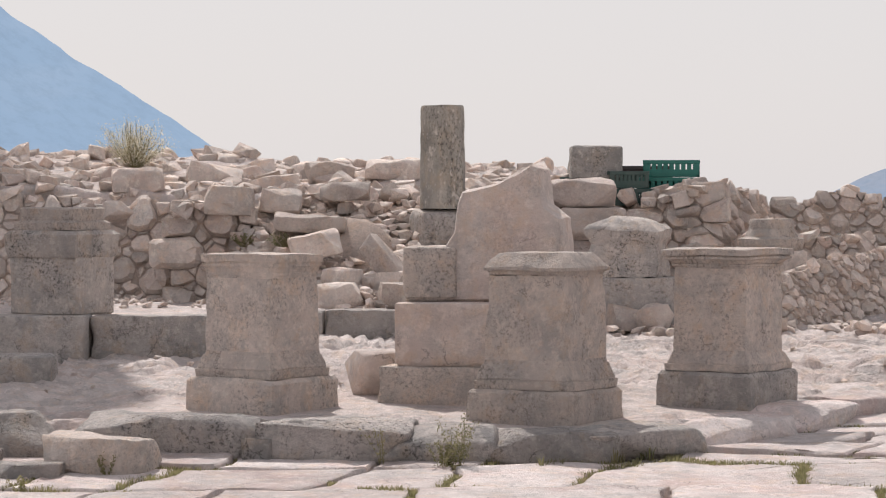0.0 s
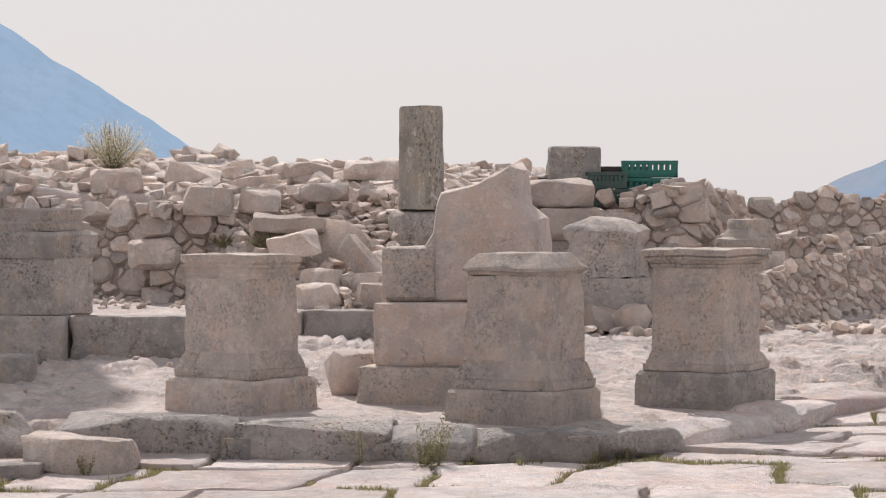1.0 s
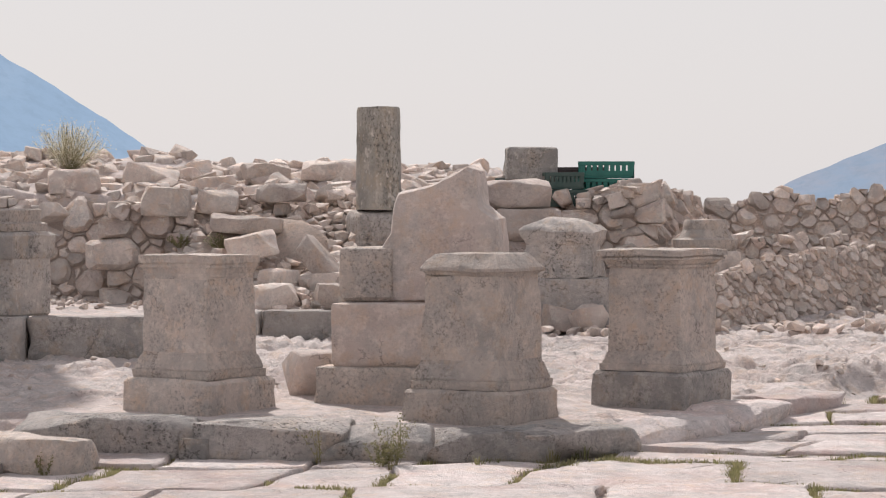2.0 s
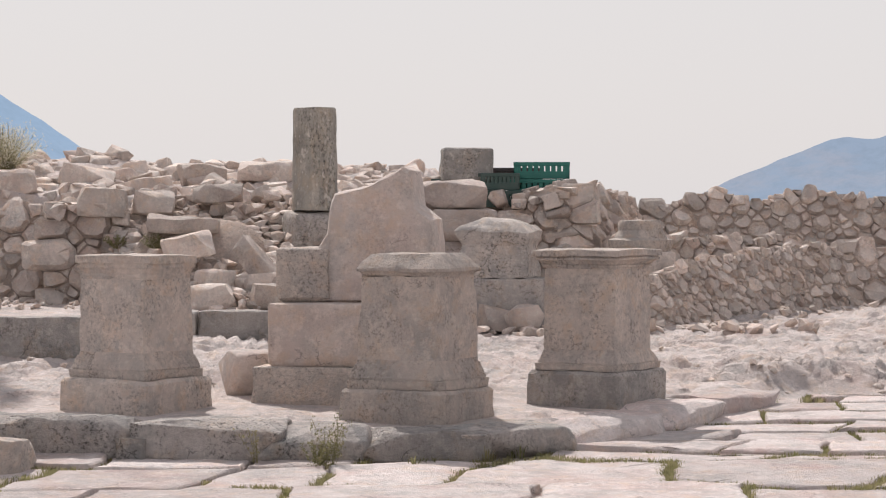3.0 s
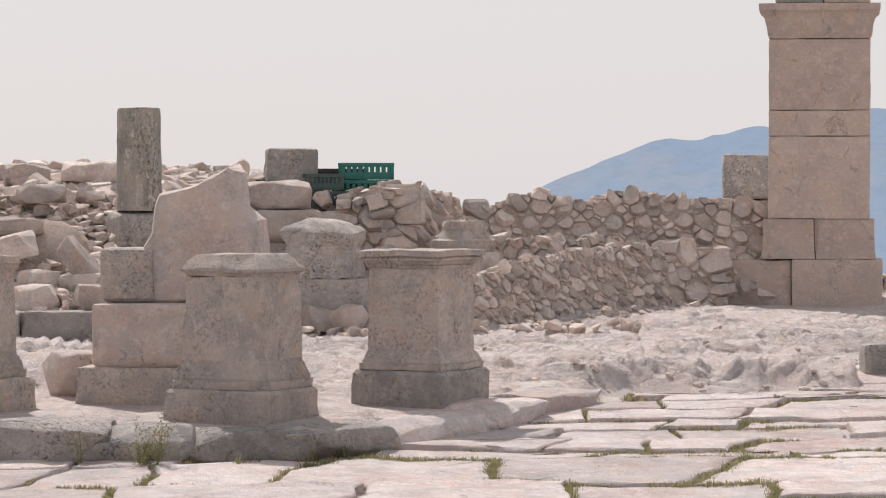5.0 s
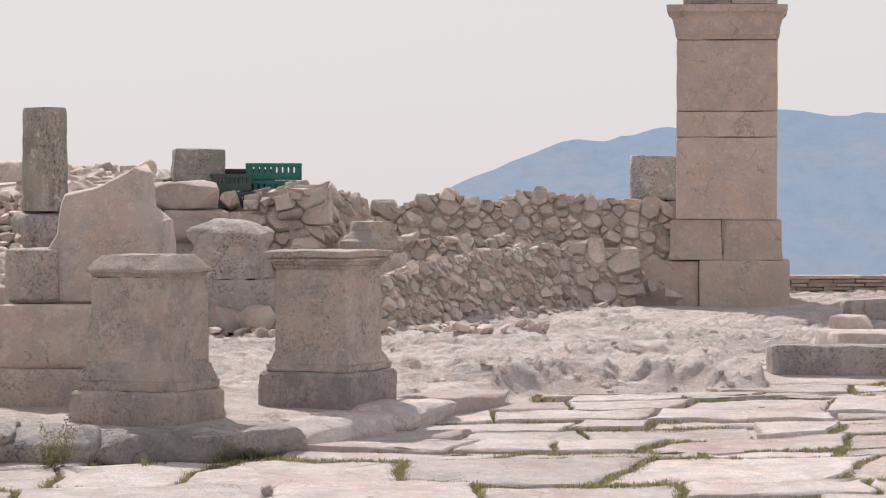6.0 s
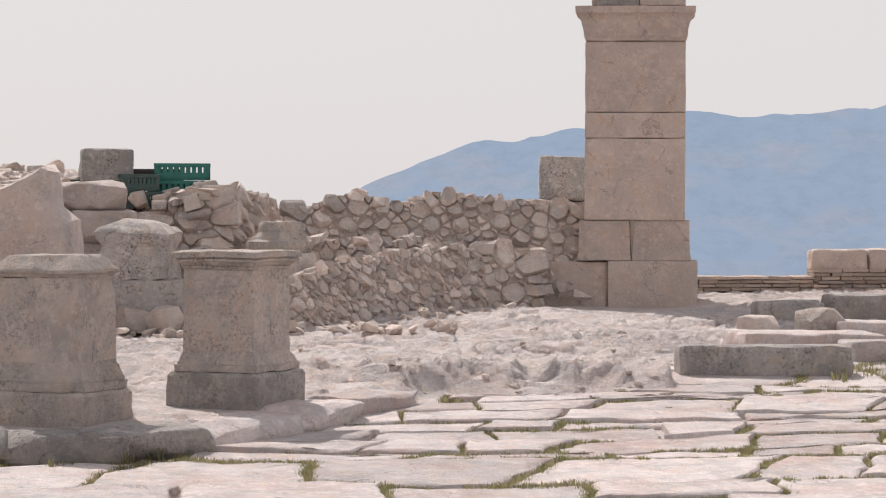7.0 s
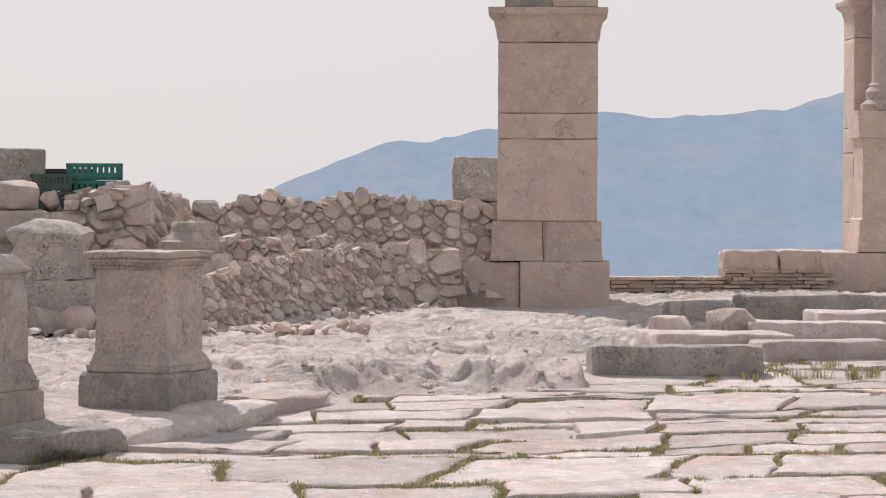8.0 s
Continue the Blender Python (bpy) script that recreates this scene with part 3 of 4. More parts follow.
# ---- the row of kerbs and the altar on it ----
for x, y, z0, w, h, turn, sd in ((-6.53, 24.25, 0.06, 0.9, 0.44, 2, 1), (-5.65, 24.2, 0.06, 0.82, 0.45, 2, 2), (-4.66, 24.4, 0.12, 1.16, 0.38, 3, 3), (-3.95, 26.2, 0.15, 0.7, 0.33, 0, 4), (-3.52, 26.2, 0.15, 0.12, 0.33, 0, 5), (-2.95, 26.2, 0.15, 0.98, 0.33, 0, 6)):
    single("kerb_block", worn_block(w, 0.4, h, r=0.025, seed=sd, chips=0.05, amp=0.012), PLINTH, pose(x, y, z0, 0, 0, turn), "long grey weathered limestone kerb block", "kerb", "kerb blocks of the terrace")
single("stone_block", worn_block(0.9, 0.5, 0.28, r=0.04, seed=8, chips=0.02), PLINTH, pose(-5.56, 22.3, 0.0, 0, 0, 4), "low dark weathered block on the bedrock", "stone block")


def old_altar():
    a = thing("altar", pose(-5.55, 24.55, 0.5, 0, 0, -22), "dark lichen-covered altar with stepped top on the kerb", "altar", "row of altars")
    part("shaft", worn_block(0.70, 0.6, 0.52, seed=41, r=0.02, chips=0.02), ALTAR_GREY, a)
    part("crown", ring_solid([(0.5, 0.35), (0.53, 0.365), (0.56, 0.37), (0.70, 0.375), (0.735, 0.34)], aspect=0.9, seed=42, chips=0.05, amp=0.012), ALTAR_GREY, a)
    part("top_step", ring_solid([(0.735, 0.32), (0.80, 0.32), (0.82, 0.27), (0.92, 0.28), (0.93, 0.26)], aspect=0.9, seed=43, chips=0.04, amp=0.008), ALTAR, a, "paler stepped top")
    return a


old_altar()

# ---- the step stones along the terrace's edge ----
def ledge_stone(w, d, h, seed):
    """A long worn stone: hull of a slab, cut finer and weathered."""
    bm = boulder(w, d, h, seed, n=44, bevel=0.05, flat=0.93)
    bmesh.ops.triangulate(bm, faces=list(bm.faces))
    for _ in range(3):
        bmesh.ops.subdivide_edges(bm, edges=[e for e in bm.edges if e.calc_length() > 0.1], cuts=1)
        bmesh.ops.triangulate(bm, faces=[f for f in bm.faces if len(f.verts) > 3])
    roughen(bm, 0.022, 4, seed)
    return bm


for x, y, w, d, h, turn, sd, mat in ((-4.75, 18.75, 0.95, 0.6, 0.3, 3, 1, STEP), (-3.86, 18.25, 0.74, 0.6, 0.24, -6, 2, ALTAR), (-4.3, 17.95, 0.52, 0.4, 0.13, 5, 3, STEP), (-4.75, 18.1, 0.5, 0.4, 0.16, -4, 13, STEP), (-3.55, 19.05, 1.3, 0.7, 0.27, -2, 4, STEP), (-2.93, 18.75, 0.2, 0.25, 0.17, 10, 5, STEP), (-2.4, 19.0, 1.05, 0.7, 0.25, -3, 6, STEP), (-1.75, 18.95, 0.85, 0.6, 0.22, -1, 7, STEP), (-1.0, 19.0, 0.95, 0.6, 0.2, 3, 10, STEP), (-0.5, 19.2, 0.95, 0.7, 0.2, 33, 8, STEP), (0.12, 19.8, 1.0, 0.7, 0.19, 46, 9, PAVING), (0.66, 20.6, 1.0, 0.65, 0.18, 52, 11, PAVING), (1.15, 21.4, 0.9, 0.6, 0.16, 50, 12, PAVING)):
    single("step_stone", ledge_stone(w, d, h * 1.2, 60 + sd), mat, pose(x, y, float(paving_z(np.array(y))) - 0.06, 0, 0, turn), "worn grey limestone step at the terrace edge", "step", "steps of the terrace edge", smooth=45)

# ---- the back wall and the column ----
stone_wall("wall_west", (-8.6, 28.6), (-4.3, 28.6), 0.4, [1.2, 1.2, 1.15, 1.1, 1.1, 1.05], 0.155, "tumbledown rubble wall of pale limestone and earth", seed=3, rough_top=0.1, sunk=0.52, lean=0.4)
stone_wall("wall_north", (-4.3, 28.85), (-1.2, 28.85), 0.4, [1.05, 1.15, 1.15, 1.15, 1.1, 1.15], 0.17, "rubble wall of pale limestone blocks in reddish mortar", seed=4, rough_top=0.08, sunk=0.52, lean=0.3)
stone_wall("wall_spur", (-5.15, 28.2), (-4.55, 28.2), 0.45, [0.95, 1.0], 0.16, "broken stub of a pinkish limestone wall", seed=5, sunk=0.56)


def column():
    c = thing("column", pose(-2.565, 28.3, 0.9, 0, 0, 20), "grey lichen-stained stump of a limestone column", "column")
    part("shaft", ring_solid([(0.5, 0.225), (0.53, 0.228), (1.49, 0.215), (1.52, 0.205)], round_=True, amp=0.008, seed=51, freq=5), COLUMN, c)
    part("base_drum", boulder(0.62, 0.55, 0.5, 52, n=40, bevel=0.06), ALTAR_GREY, c, "broken paler drum")
    return c


column()
single("pier_stone", worn_block(0.55, 0.5, 0.6, r=0.03, seed=57, amp=0.02), ALTAR_GREY, pose(-2.6, 28.3, 0.4, 0, 0, 10), "rough limestone block under the column", "stone block")

# fallen blocks
FALLEN = ((-4.71, 28.3, 1.32, 0.48, 0.4, 0.30, 0, 3, 1), (-3.67, 27.3, 0.92, 0.50, 0.42, 0.26, -14, 10, 2), (-3.12, 27.3, 0.86, 0.52, 0.25, 0.2, 48, -20, 3), (-3.85, 27.9, 1.16, 0.74, 0.4, 0.18, 4, 5, 4), (-3.59, 28.7, 1.47, 0.5, 0.4, 0.19, 0, 2, 5), (-4.25, 28.6, 1.33, 0.42, 0.4, 0.27, 8, 8, 6), (-3.40, 26.7, 0.46, 0.46, 0.36, 0.26, -5, 20, 7), (-2.86, 26.6, 0.46, 0.28, 0.3, 0.26, 0, 15, 8), (-3.9, 27.5, 0.75, 0.5, 0.35, 0.25, 10, 30, 9), (-3.4, 27.0, 0.62, 0.35, 0.3, 0.22, 5, 60, 10), (-3.0, 27.2, 0.55, 0.5, 0.3, 0.24, -5, 5, 11), (-5.2, 30.2, 1.75, 0.6, 0.4, 0.22, 6, 10, 12), (-4.5, 30.0, 1.8, 0.5, 0.4, 0.26, -5, 30, 13), (-4.0, 30.6, 1.85, 0.5, 0.4, 0.25, 0, 20, 14), (-3.3, 30.6, 1.66, 0.6, 0.4, 0.22, 0, 0, 15), (-0.75, 27.7, 0.22, 0.36, 0.3, 0.24, 10, 10, 16), (-0.45, 27.6, 0.22, 0.3, 0.3, 0.26, -10, 40, 17), (-5.9, 29.6, 1.62, 0.55, 0.4, 0.26, 0, 15, 18))
for x, y, z, w, d, h, tip, turn, sd in FALLEN:
    if y > 29.5:
        z = zat(x, y) - 0.04
    single("fallen_block", ledge_stone(w, d, h, 100 + sd), RUBBLE, pose(x, y, z, 0, tip, turn), "fallen pale limestone block among the rubble", "stone block", "fallen blocks", smooth=30)

# rubble slopes
rng = random.Random(7)
places = []
for _ in range(1800):
    x, y = rng.uniform(-8.5, -1.2), rng.uniform(29.2, 32.2)
    places.append((x, y, zat(x, y) - 0.07, rng.choice((0.07, 0.1, 0.13, 0.17, 0.22, 0.3)) * rng.uniform(0.7, 1.1)))
for _ in range(750):
    x, y = rng.uniform(-4.6, -2.7), rng.uniform(26.5, 28.9)
    places.append((x, y, 0.42 + max(0, (y - 26.6) * 0.42) + rng.uniform(-0.05, 0.05), rng.uniform(0.06, 0.2)))
for _ in range(260):
    x, y = rng.uniform(-8, -2.6), rng.uniform(26.4, 28.8)
    places.append((x, y, zat(x, y), rng.uniform(0.03, 0.09)))
low = []
for _ in range(60):
    x = rng.uniform(0.9, 3.9)
    y = 22.4 + abs(rng.gauss(0, 0.3))
    low.append((x, y, zat(x, y) - 0.03, rng.uniform(0.03, 0.09)))
for _ in range(140):
    x, y = rng.uniform(-5.5, 4), rng.uniform(20.5, 30)
    if not (-4.5 < x < 0.8 and y < 22) and y < 24 + 0.9 * max(0, x + 0.5):
        low.append((x, y, zat(x, y), rng.uniform(0.03, 0.1)))
for _ in range(60):
    x, y = rng.uniform(-0.9, 2.4), rng.uniform(26.8, 27.6)
    low.append((x, y, zat(x, y), rng.uniform(0.06, 0.2)))
for _ in range(110):
    f = rng.random()
    x, y = 0.95 + 2.2 * f + abs(rng.gauss(0, 0.12)), 27.4 + 3.0 * f - abs(rng.gauss(0, 0.14))
    low.append((x, y, zat(x, y) - 0.02, rng.uniform(0.04, 0.13)))
rubble("loose_stones", low, RUBBLE_FINE, "loose pale stones and weathered lumps on the bedrock")
rubble("rubble", places, RUBBLE_FINE, "tumbled pale limestone rubble over the ruined wall")
single("rubble_bank", ring_solid([(0, 1.15), (0.35, 1.0), (0.75, 0.6), (0.95, 0.3)], aspect=0.85, amp=0.08, freq=3, seed=77, step=0.1), MORTAR, pose(-3.65, 28.3, 0.35), "bank of earth and rubble against the wall", "earth bank", kind="structure")

# ---- the ruins in the middle ----
def back_altar():
    a = thing("altar", pose(-0.72, 28.1, 0.26, 0, 0, -10), "stained limestone altar with broken rounded top", "altar", "row of altars")
    part("plinth", worn_block(1.0, 0.7, 0.47, r=0.02, seed=81), PLINTH, a, "dark weathered plinth")
    part("shaft", ring_solid([(0.474, 0.36), (0.8, 0.34), (0.86, 0.37), (0.93, 0.38), (0.97, 0.34), (1.02, 0.25), (1.06, 0.14)], aspect=0.9, amp=0.02, seed=82, chips=0.05), ALTAR_GREY, a)
    return a


back_altar()
cb = thing("column_base", pose(0.7, 29.0, 0.45), "round moulded limestone column base on a wall", "column base")
part("block", worn_block(0.7, 0.6, 0.52, r=0.03, seed=84), RUBBLE, cb)
part("moulding", ring_solid([(0.524, 0.31), (0.58, 0.33), (0.64, 0.33), (0.66, 0.27), (0.72, 0.24), (0.74, 0.225), (0.8, 0.225), (0.84, 0.21)], round_=True, amp=0.006, seed=85), ALTAR, cb)

stone_wall("wall_middle", (-1.8, 30.35), (-0.85, 30.35), 0.6, [1.02, 1.05, 1.0], 0.18, "stump of a rubble wall under a squared stone", seed=11)
for x, z, w, h, sd in ((-1.22, 0.5, 0.85, 0.58, 95), (-1.13, 1.07, 0.74, 0.34, 96), (-1.2, 1.4, 0.66, 0.3, 97)):
    single("wall_block", ledge_stone(w, 0.6, h, sd), SLABBY, pose(x, 29.05, z, 0, 0, 4), "large rosy limestone block in a wall stump", "stone block", "blocks of the wall stump", smooth=45)
stone_wall("wall_court", (-0.55, 30.0), (0.1, 30.0), 0.6, [0.86, 1.0], 0.15, "rubble wall end of pale limestone blocks", seed=12, rough_top=0.05)
stone_wall("wall_court_side", (0.1, 30.0), (0.95, 33.5), 0.6, [1.04, 1.02, 0.9], 0.12, "rubble wall of pinkish limestone and mortar", seed=13, rough_top=0.06, sunk=0.56, lean=0.25)
stone_wall("wall_east", (0.9, 31.0), (4.08, 31.25), 0.5, [0.95, 1.05, 1.05, 1.1, 1.12, 1.03, 1.0], 0.115, "dry rubble wall of small limestone pieces", seed=14, rough_top=0.12, lean=0.35)
stone_wall("wall_cross", (0.75, 29.4), (2.4, 30.6), 0.35, [0.72, 0.78, 0.75, 0.8], 0.13, "low rubble wall of pale limestone", seed=16, rough_top=0.08, sunk=0.56, lean=0.4)
stone_wall("dry_wall", (0.85, 27.6), (3.1, 30.6), 0.2, [0.5, 0.68, 0.78, 0.82, 0.8], 0.085, "low drystone wall of small pale stones", seed=15, thick=1.1, rough_top=0.05, lean=0.32, fill=0.0)
stone_wall("wall_stub", (3.05, 30.6), (3.55, 30.8), 0.2, [0.85, 0.72], 0.14, "stub of rubble wall beside the pier", seed=17, rough_top=0.05, lean=0.25)
single("squared_block", worn_block(0.55, 0.5, 0.37, r=0.03, seed=91, amp=0.015, chips=0.03), DARKSTONE, pose(-1.135, 30.6, 1.68, 0, 0, 8), "dark weathered squared stone on top of the ruins", "stone block")
single("squared_block", worn_block(0.6, 0.5, 0.55, r=0.03, seed=92, amp=0.015, chips=0.03), DARKSTONE, pose(4.35, 35.0, 1.5, 0, 0, -5), "dark weathered squared stone behind the wall", "stone block")
single("earth_bank", ring_solid([(0, 1.3), (0.8, 1.2), (1.09, 0.9)], aspect=0.5, amp=0.05, freq=3, seed=78, step=0.12), MORTAR, pose(-0.9, 31.2, 0.25), "bank of earth and stones under the crates", "earth bank", kind="structure")
single("earth_bank", ring_solid([(0, 1.2), (0.8, 1.0), (1.2, 0.7)], aspect=0.5, amp=0.05, freq=3, seed=79, step=0.12), MORTAR, pose(4.4, 35.1, 0.3), "bank of earth behind the pier", "earth bank", kind="structure")


def crate(x, y, z, turn, mat, label, w=0.6, d=0.4, h=0.18):
    """A slatted plastic crate: floor, four posts, rims and bars."""
    c = thing("crate", pose(x, y, z, 0, 0, turn), label, "crate", "stacked crates")

    def bar(name, cx, cy, cz, sx, sy, sz, under=None):
        bm = bmesh.new()
        bmesh.ops.create_cube(bm, size=1, matrix=pose(cx, cy, cz) @ Matrix.Diagonal((sx, sy, sz, 1)))
        bmesh.ops.bevel(bm, geom=list(bm.edges), offset=0.003, segments=1, affect="EDGES")
        return part(name, bm, mat, under or c, smooth=0)
    bar("floor", 0, 0, 0.01, w, d, 0.02)
    for sx in (-1, 1):
        for sy in (-1, 1):
            bar("post", sx * (w / 2 - 0.02), sy * (d / 2 - 0.02), h / 2, 0.04, 0.04, h)
    for sy in (-1, 1):
        rim = bar("rim", 0, sy * (d / 2 - 0.008), h - 0.02, w, 0.022, 0.04)
        bar("band", 0, sy * (d / 2 - 0.008), 0.05, w, 0.014, 0.06, rim)
        for i in range(9):
            bar("slat", (i - 4) * w / 9.6, sy * (d / 2 - 0.008), h / 2, 0.046 * w / 0.6, 0.012, h - 0.03, rim)
    for sx in (-1, 1):
        rim = bar("rim", sx * (w / 2 - 0.008), 0, h - 0.02, 0.022, d, 0.04)
        bar("band", sx * (w / 2 - 0.008), 0, 0.05, 0.014, d, 0.06, rim)
    return c


crate(-0.32, 30.7, 1.72, 0, CRATE_GREEN, "empty green plastic crate on top of a stack")
crate(-0.62, 30.95, 1.66, 4, CRATE_RED, "brown plastic crate in a stack")
crate(-0.42, 30.75, 1.34, 2, CRATE_DARK, "dark green plastic crate at the bottom of a stack")
crate(-0.38, 30.65, 1.535, -3, CRATE_GREEN, "green plastic crate in a stack", h=0.18)
crate(-0.80, 30.45, 1.60, 12, CRATE_DARK, "dark green plastic crate in a stack", w=0.42)
crate(-0.76, 30.45, 1.415, 8, CRATE_DARK, "dark green plastic crate at the bottom of a stack", w=0.5)
crate(-1.3, 30.75, 1.60, -4, CRATE_DARK, "flat dark green plastic tray on the rubble", h=0.12)

# ---- the standing pier ----
def pier(x, y, z, turn, label):
    """A pier of large ashlar blocks: plinth course, flaring foot, courses, moulded cap, broken stump of an upper course."""
    p = thing("pier", pose(x, y, z, 0, 0, turn), label, "pier")
    part("plinth_block", worn_block(0.99, 0.9, 0.61, r=0.012, seed=201, base=-0.1), PIER, p).location = (0.20, 0, 0)
    part("plinth_block", worn_block(0.665, 0.8, 0.6, r=0.02, seed=202, chips=0.02, base=-0.1), PIER, p).location = (-0.63, 0.02, 0)
    for cx, w, sd in ((-0.335, 0.595, 203), (0.295, 0.655, 204)):
        part("foot_block", ring_solid([(0.514, w / 2), (0.56, w / 2), (0.60, w / 2 - 0.012), (0.955, w / 2 - 0.02)], aspect=0.86 / w, corner=0.01, amp=0.004, seed=sd), PIER, p).location = (cx, 0, 0)
    for z0, z1, sd in ((0.96, 1.865, 205), (1.87, 2.15, 206), (2.155, 2.94, 207)):
        part("course_block", worn_block(1.11, 0.86, z1 - z0, r=0.01, amp=0.007, freq=4, seed=sd, base=z0, chips=0.012), PIER, p)
    part("cap_block", ring_solid([(2.945, 0.55), (2.99, 0.565), (3.0, 0.575), (3.08, 0.58), (3.2, 0.61), (3.24, 0.64), (3.25, 0.66), (3.325, 0.665)], aspect=0.82, corner=0.01, amp=0.006, seed=208, chips=0.02), PIER, p)
    for cx, w, h, sd in ((-0.22, 0.52, 0.5, 209), (0.3, 0.5, 0.62, 210)):
        part("upper_block", worn_block(w, 0.8, h, r=0.012, seed=sd, base=3.33), PLINTH if cx < 0 else PIER, p).location = (cx, 0, 0)
    return p


pier(4.73, 31.5, 0.335, -9, "tall pier of warm pale limestone ashlar blocks")


def corner_pier():
    p = thing("pier", pose(9.35, 34.4, 0.40, 0, 0, -4), "pier of pinkish limestone with an engaged half column", "pier")
    part("plinth", worn_block(1.9, 1.5, 0.5, r=0.03, seed=220), PIER, p)
    for z0, z1, sd in ((0.505, 0.85, 221), (0.855, 1.72, 222), (1.725, 2.03, 223), (2.035, 3.15, 224)):
        part("course_block", worn_block(0.8, 0.7, z1 - z0, r=0.008, amp=0.006, seed=sd, base=z0), PIER, p).location = (0.05, 0.3, 0)
    part("cap_block", ring_solid([(3.155, 0.4), (3.42, 0.405), (3.5, 0.43), (3.56, 0.49), (3.62, 0.5), (3.63, 0.4), (4.2, 0.4)], aspect=0.9, corner=0.01, amp=0.006, seed=225), PIER, p).location = (0.05, 0.3, 0)
    part("column_pedestal", ring_solid([(0.505, 0.37), (0.9, 0.34), (0.92, 0.31), (1.6, 0.3), (1.89, 0.32), (1.9, 0.36), (2.23, 0.38)], amp=0.006, seed=226), PIER, p).location = (-0.05, -0.4, 0)
    part("column_base", ring_solid([(2.235, 0.29), (2.31, 0.3), (2.37, 0.22), (2.47, 0.24), (2.53, 0.19), (2.55, 0.2), (2.58, 0.165), (4.4, 0.155)], round_=True, amp=0.004, seed=227), SLABBY, p).location = (-0.03, -0.4, 0)
    return p


corner_pier()

# ---- blocks in front of the drop on the right ----
for x, y, z, w, d, h, turn, sd, nm, mat, lb in ((4.67, 23.75, 0.0, 1.46, 0.4, 0.3, -3, 1, "kerb_block", PLINTH, "long grey weathered kerb block lying on the paving"), (5.42, 25.7, 0.12, 1.3, 0.9, 0.2, 4, 2, "stone_slab", PAVING, "broken flat limestone slab"), (5.8, 26.6, 0.2, 0.4, 0.4, 0.3, 15, 3, "stone_block", ALTAR, "small squared limestone block"), (5.15, 26.4, 0.2, 0.4, 0.4, 0.24, -10, 4, "stone_block", SLABBY, "rough rosy limestone block"), (5.9, 28.7, 0.25, 0.7, 0.4, 0.24, 0, 5, "stone_block", PLINTH, "grey squared limestone block"), (7.15, 29.0, 0.25, 1.6, 0.5, 0.3, 2, 6, "stone_slab", PLINTH, "long grey limestone slab"), (6.25, 25.0, 0.08, 1.2, 0.5, 0.2, 1, 7, "stone_slab", PAVING, "pale limestone slab"), (6.6, 26.6, 0.18, 1.4, 0.7, 0.2, -2, 8, "stone_slab", PAVING, "pale limestone slab"), (7.5, 27.6, 0.2, 1.4, 0.7, 0.24, 1, 9, "stone_slab", PAVING, "pale limestone slab"), (7.57, 33.9, 0.5, 0.68, 0.55, 0.42, -6, 10, "stone_block", PIER, "sunlit worn limestone block on the brick footing"), (8.15, 33.9, 0.62, 0.55, 0.5, 0.3, 4, 11, "stone_block", PIER, "worn limestone block on the brick footing")):
    single(nm, ledge_stone(w * 1.05, d, h, 300 + sd) if mat in (ALTAR, SLABBY) else worn_block(w, d, h, r=0.025 if h < 0.35 else 0.05, amp=0.02, freq=3.5, seed=300 + sd, chips=0.03), mat, pose(x, y, z, 0, 0, turn), lb, "stone block", "loose blocks", smooth=45)


def brick_footing(x0, x1, y, z, rows_, seed):
    """A low footing of flat bricks; each brick is an object."""
    f = thing("wall_footing", pose(x0, y, z), "low footing of thin flat bricks", "wall", kind="structure")
    bm = bmesh.new()
    bmesh.ops.create_cube(bm, size=1, matrix=pose((x1 - x0) / 2, 0.2, rows_ * 0.02 - 0.1) @ Matrix.Diagonal((x1 - x0 - 0.02, 0.34, rows_ * 0.045 + 0.15, 1)))
    part("core", bm, MORTAR, f, smooth=0)
    rng = random.Random(seed)
    for j in range(rows_):
        s = -rng.uniform(0, 0.2)
        while s < x1 - x0:
            w = rng.uniform(0.2, 0.36)
            bm = bmesh.new()
            bmesh.ops.create_cube(bm, size=1, matrix=Matrix.Diagonal((w - 0.012, 0.42, 0.036, 1)))
            for v in bm.verts:
                v.co += Vector([rng.uniform(-0.006, 0.006) for _ in range(3)])
            part("brick", bm, BRICK, f, smooth=0).location = (s + w / 2, 0.18 + rng.uniform(-0.02, 0.02), j * 0.046 + 0.02)
            s += w
    return f


BRICK = stone("thin_brick", (0.52, 0.41, 0.34), (0.43, 0.34, 0.285), lichen=0.2, grey=0.4, vary=0.25)
brick_footing(5.35, 7.4, 33.7, 0.42, 4, 1)
brick_footing(7.4, 8.4, 33.6, 0.42, 6, 2)

# unseen tower, a thin slab added west of the terrace to shade its end
tower = thing("tower", pose(-12.06, 34.2, -0.2), "tall unseen slab of pale rubble masonry added to shade the terrace", "tower", kind="structure")
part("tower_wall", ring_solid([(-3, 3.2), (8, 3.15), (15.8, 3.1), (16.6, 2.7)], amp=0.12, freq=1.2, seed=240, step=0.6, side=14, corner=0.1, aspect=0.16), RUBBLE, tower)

# ---- paving ----
JOINTS = []


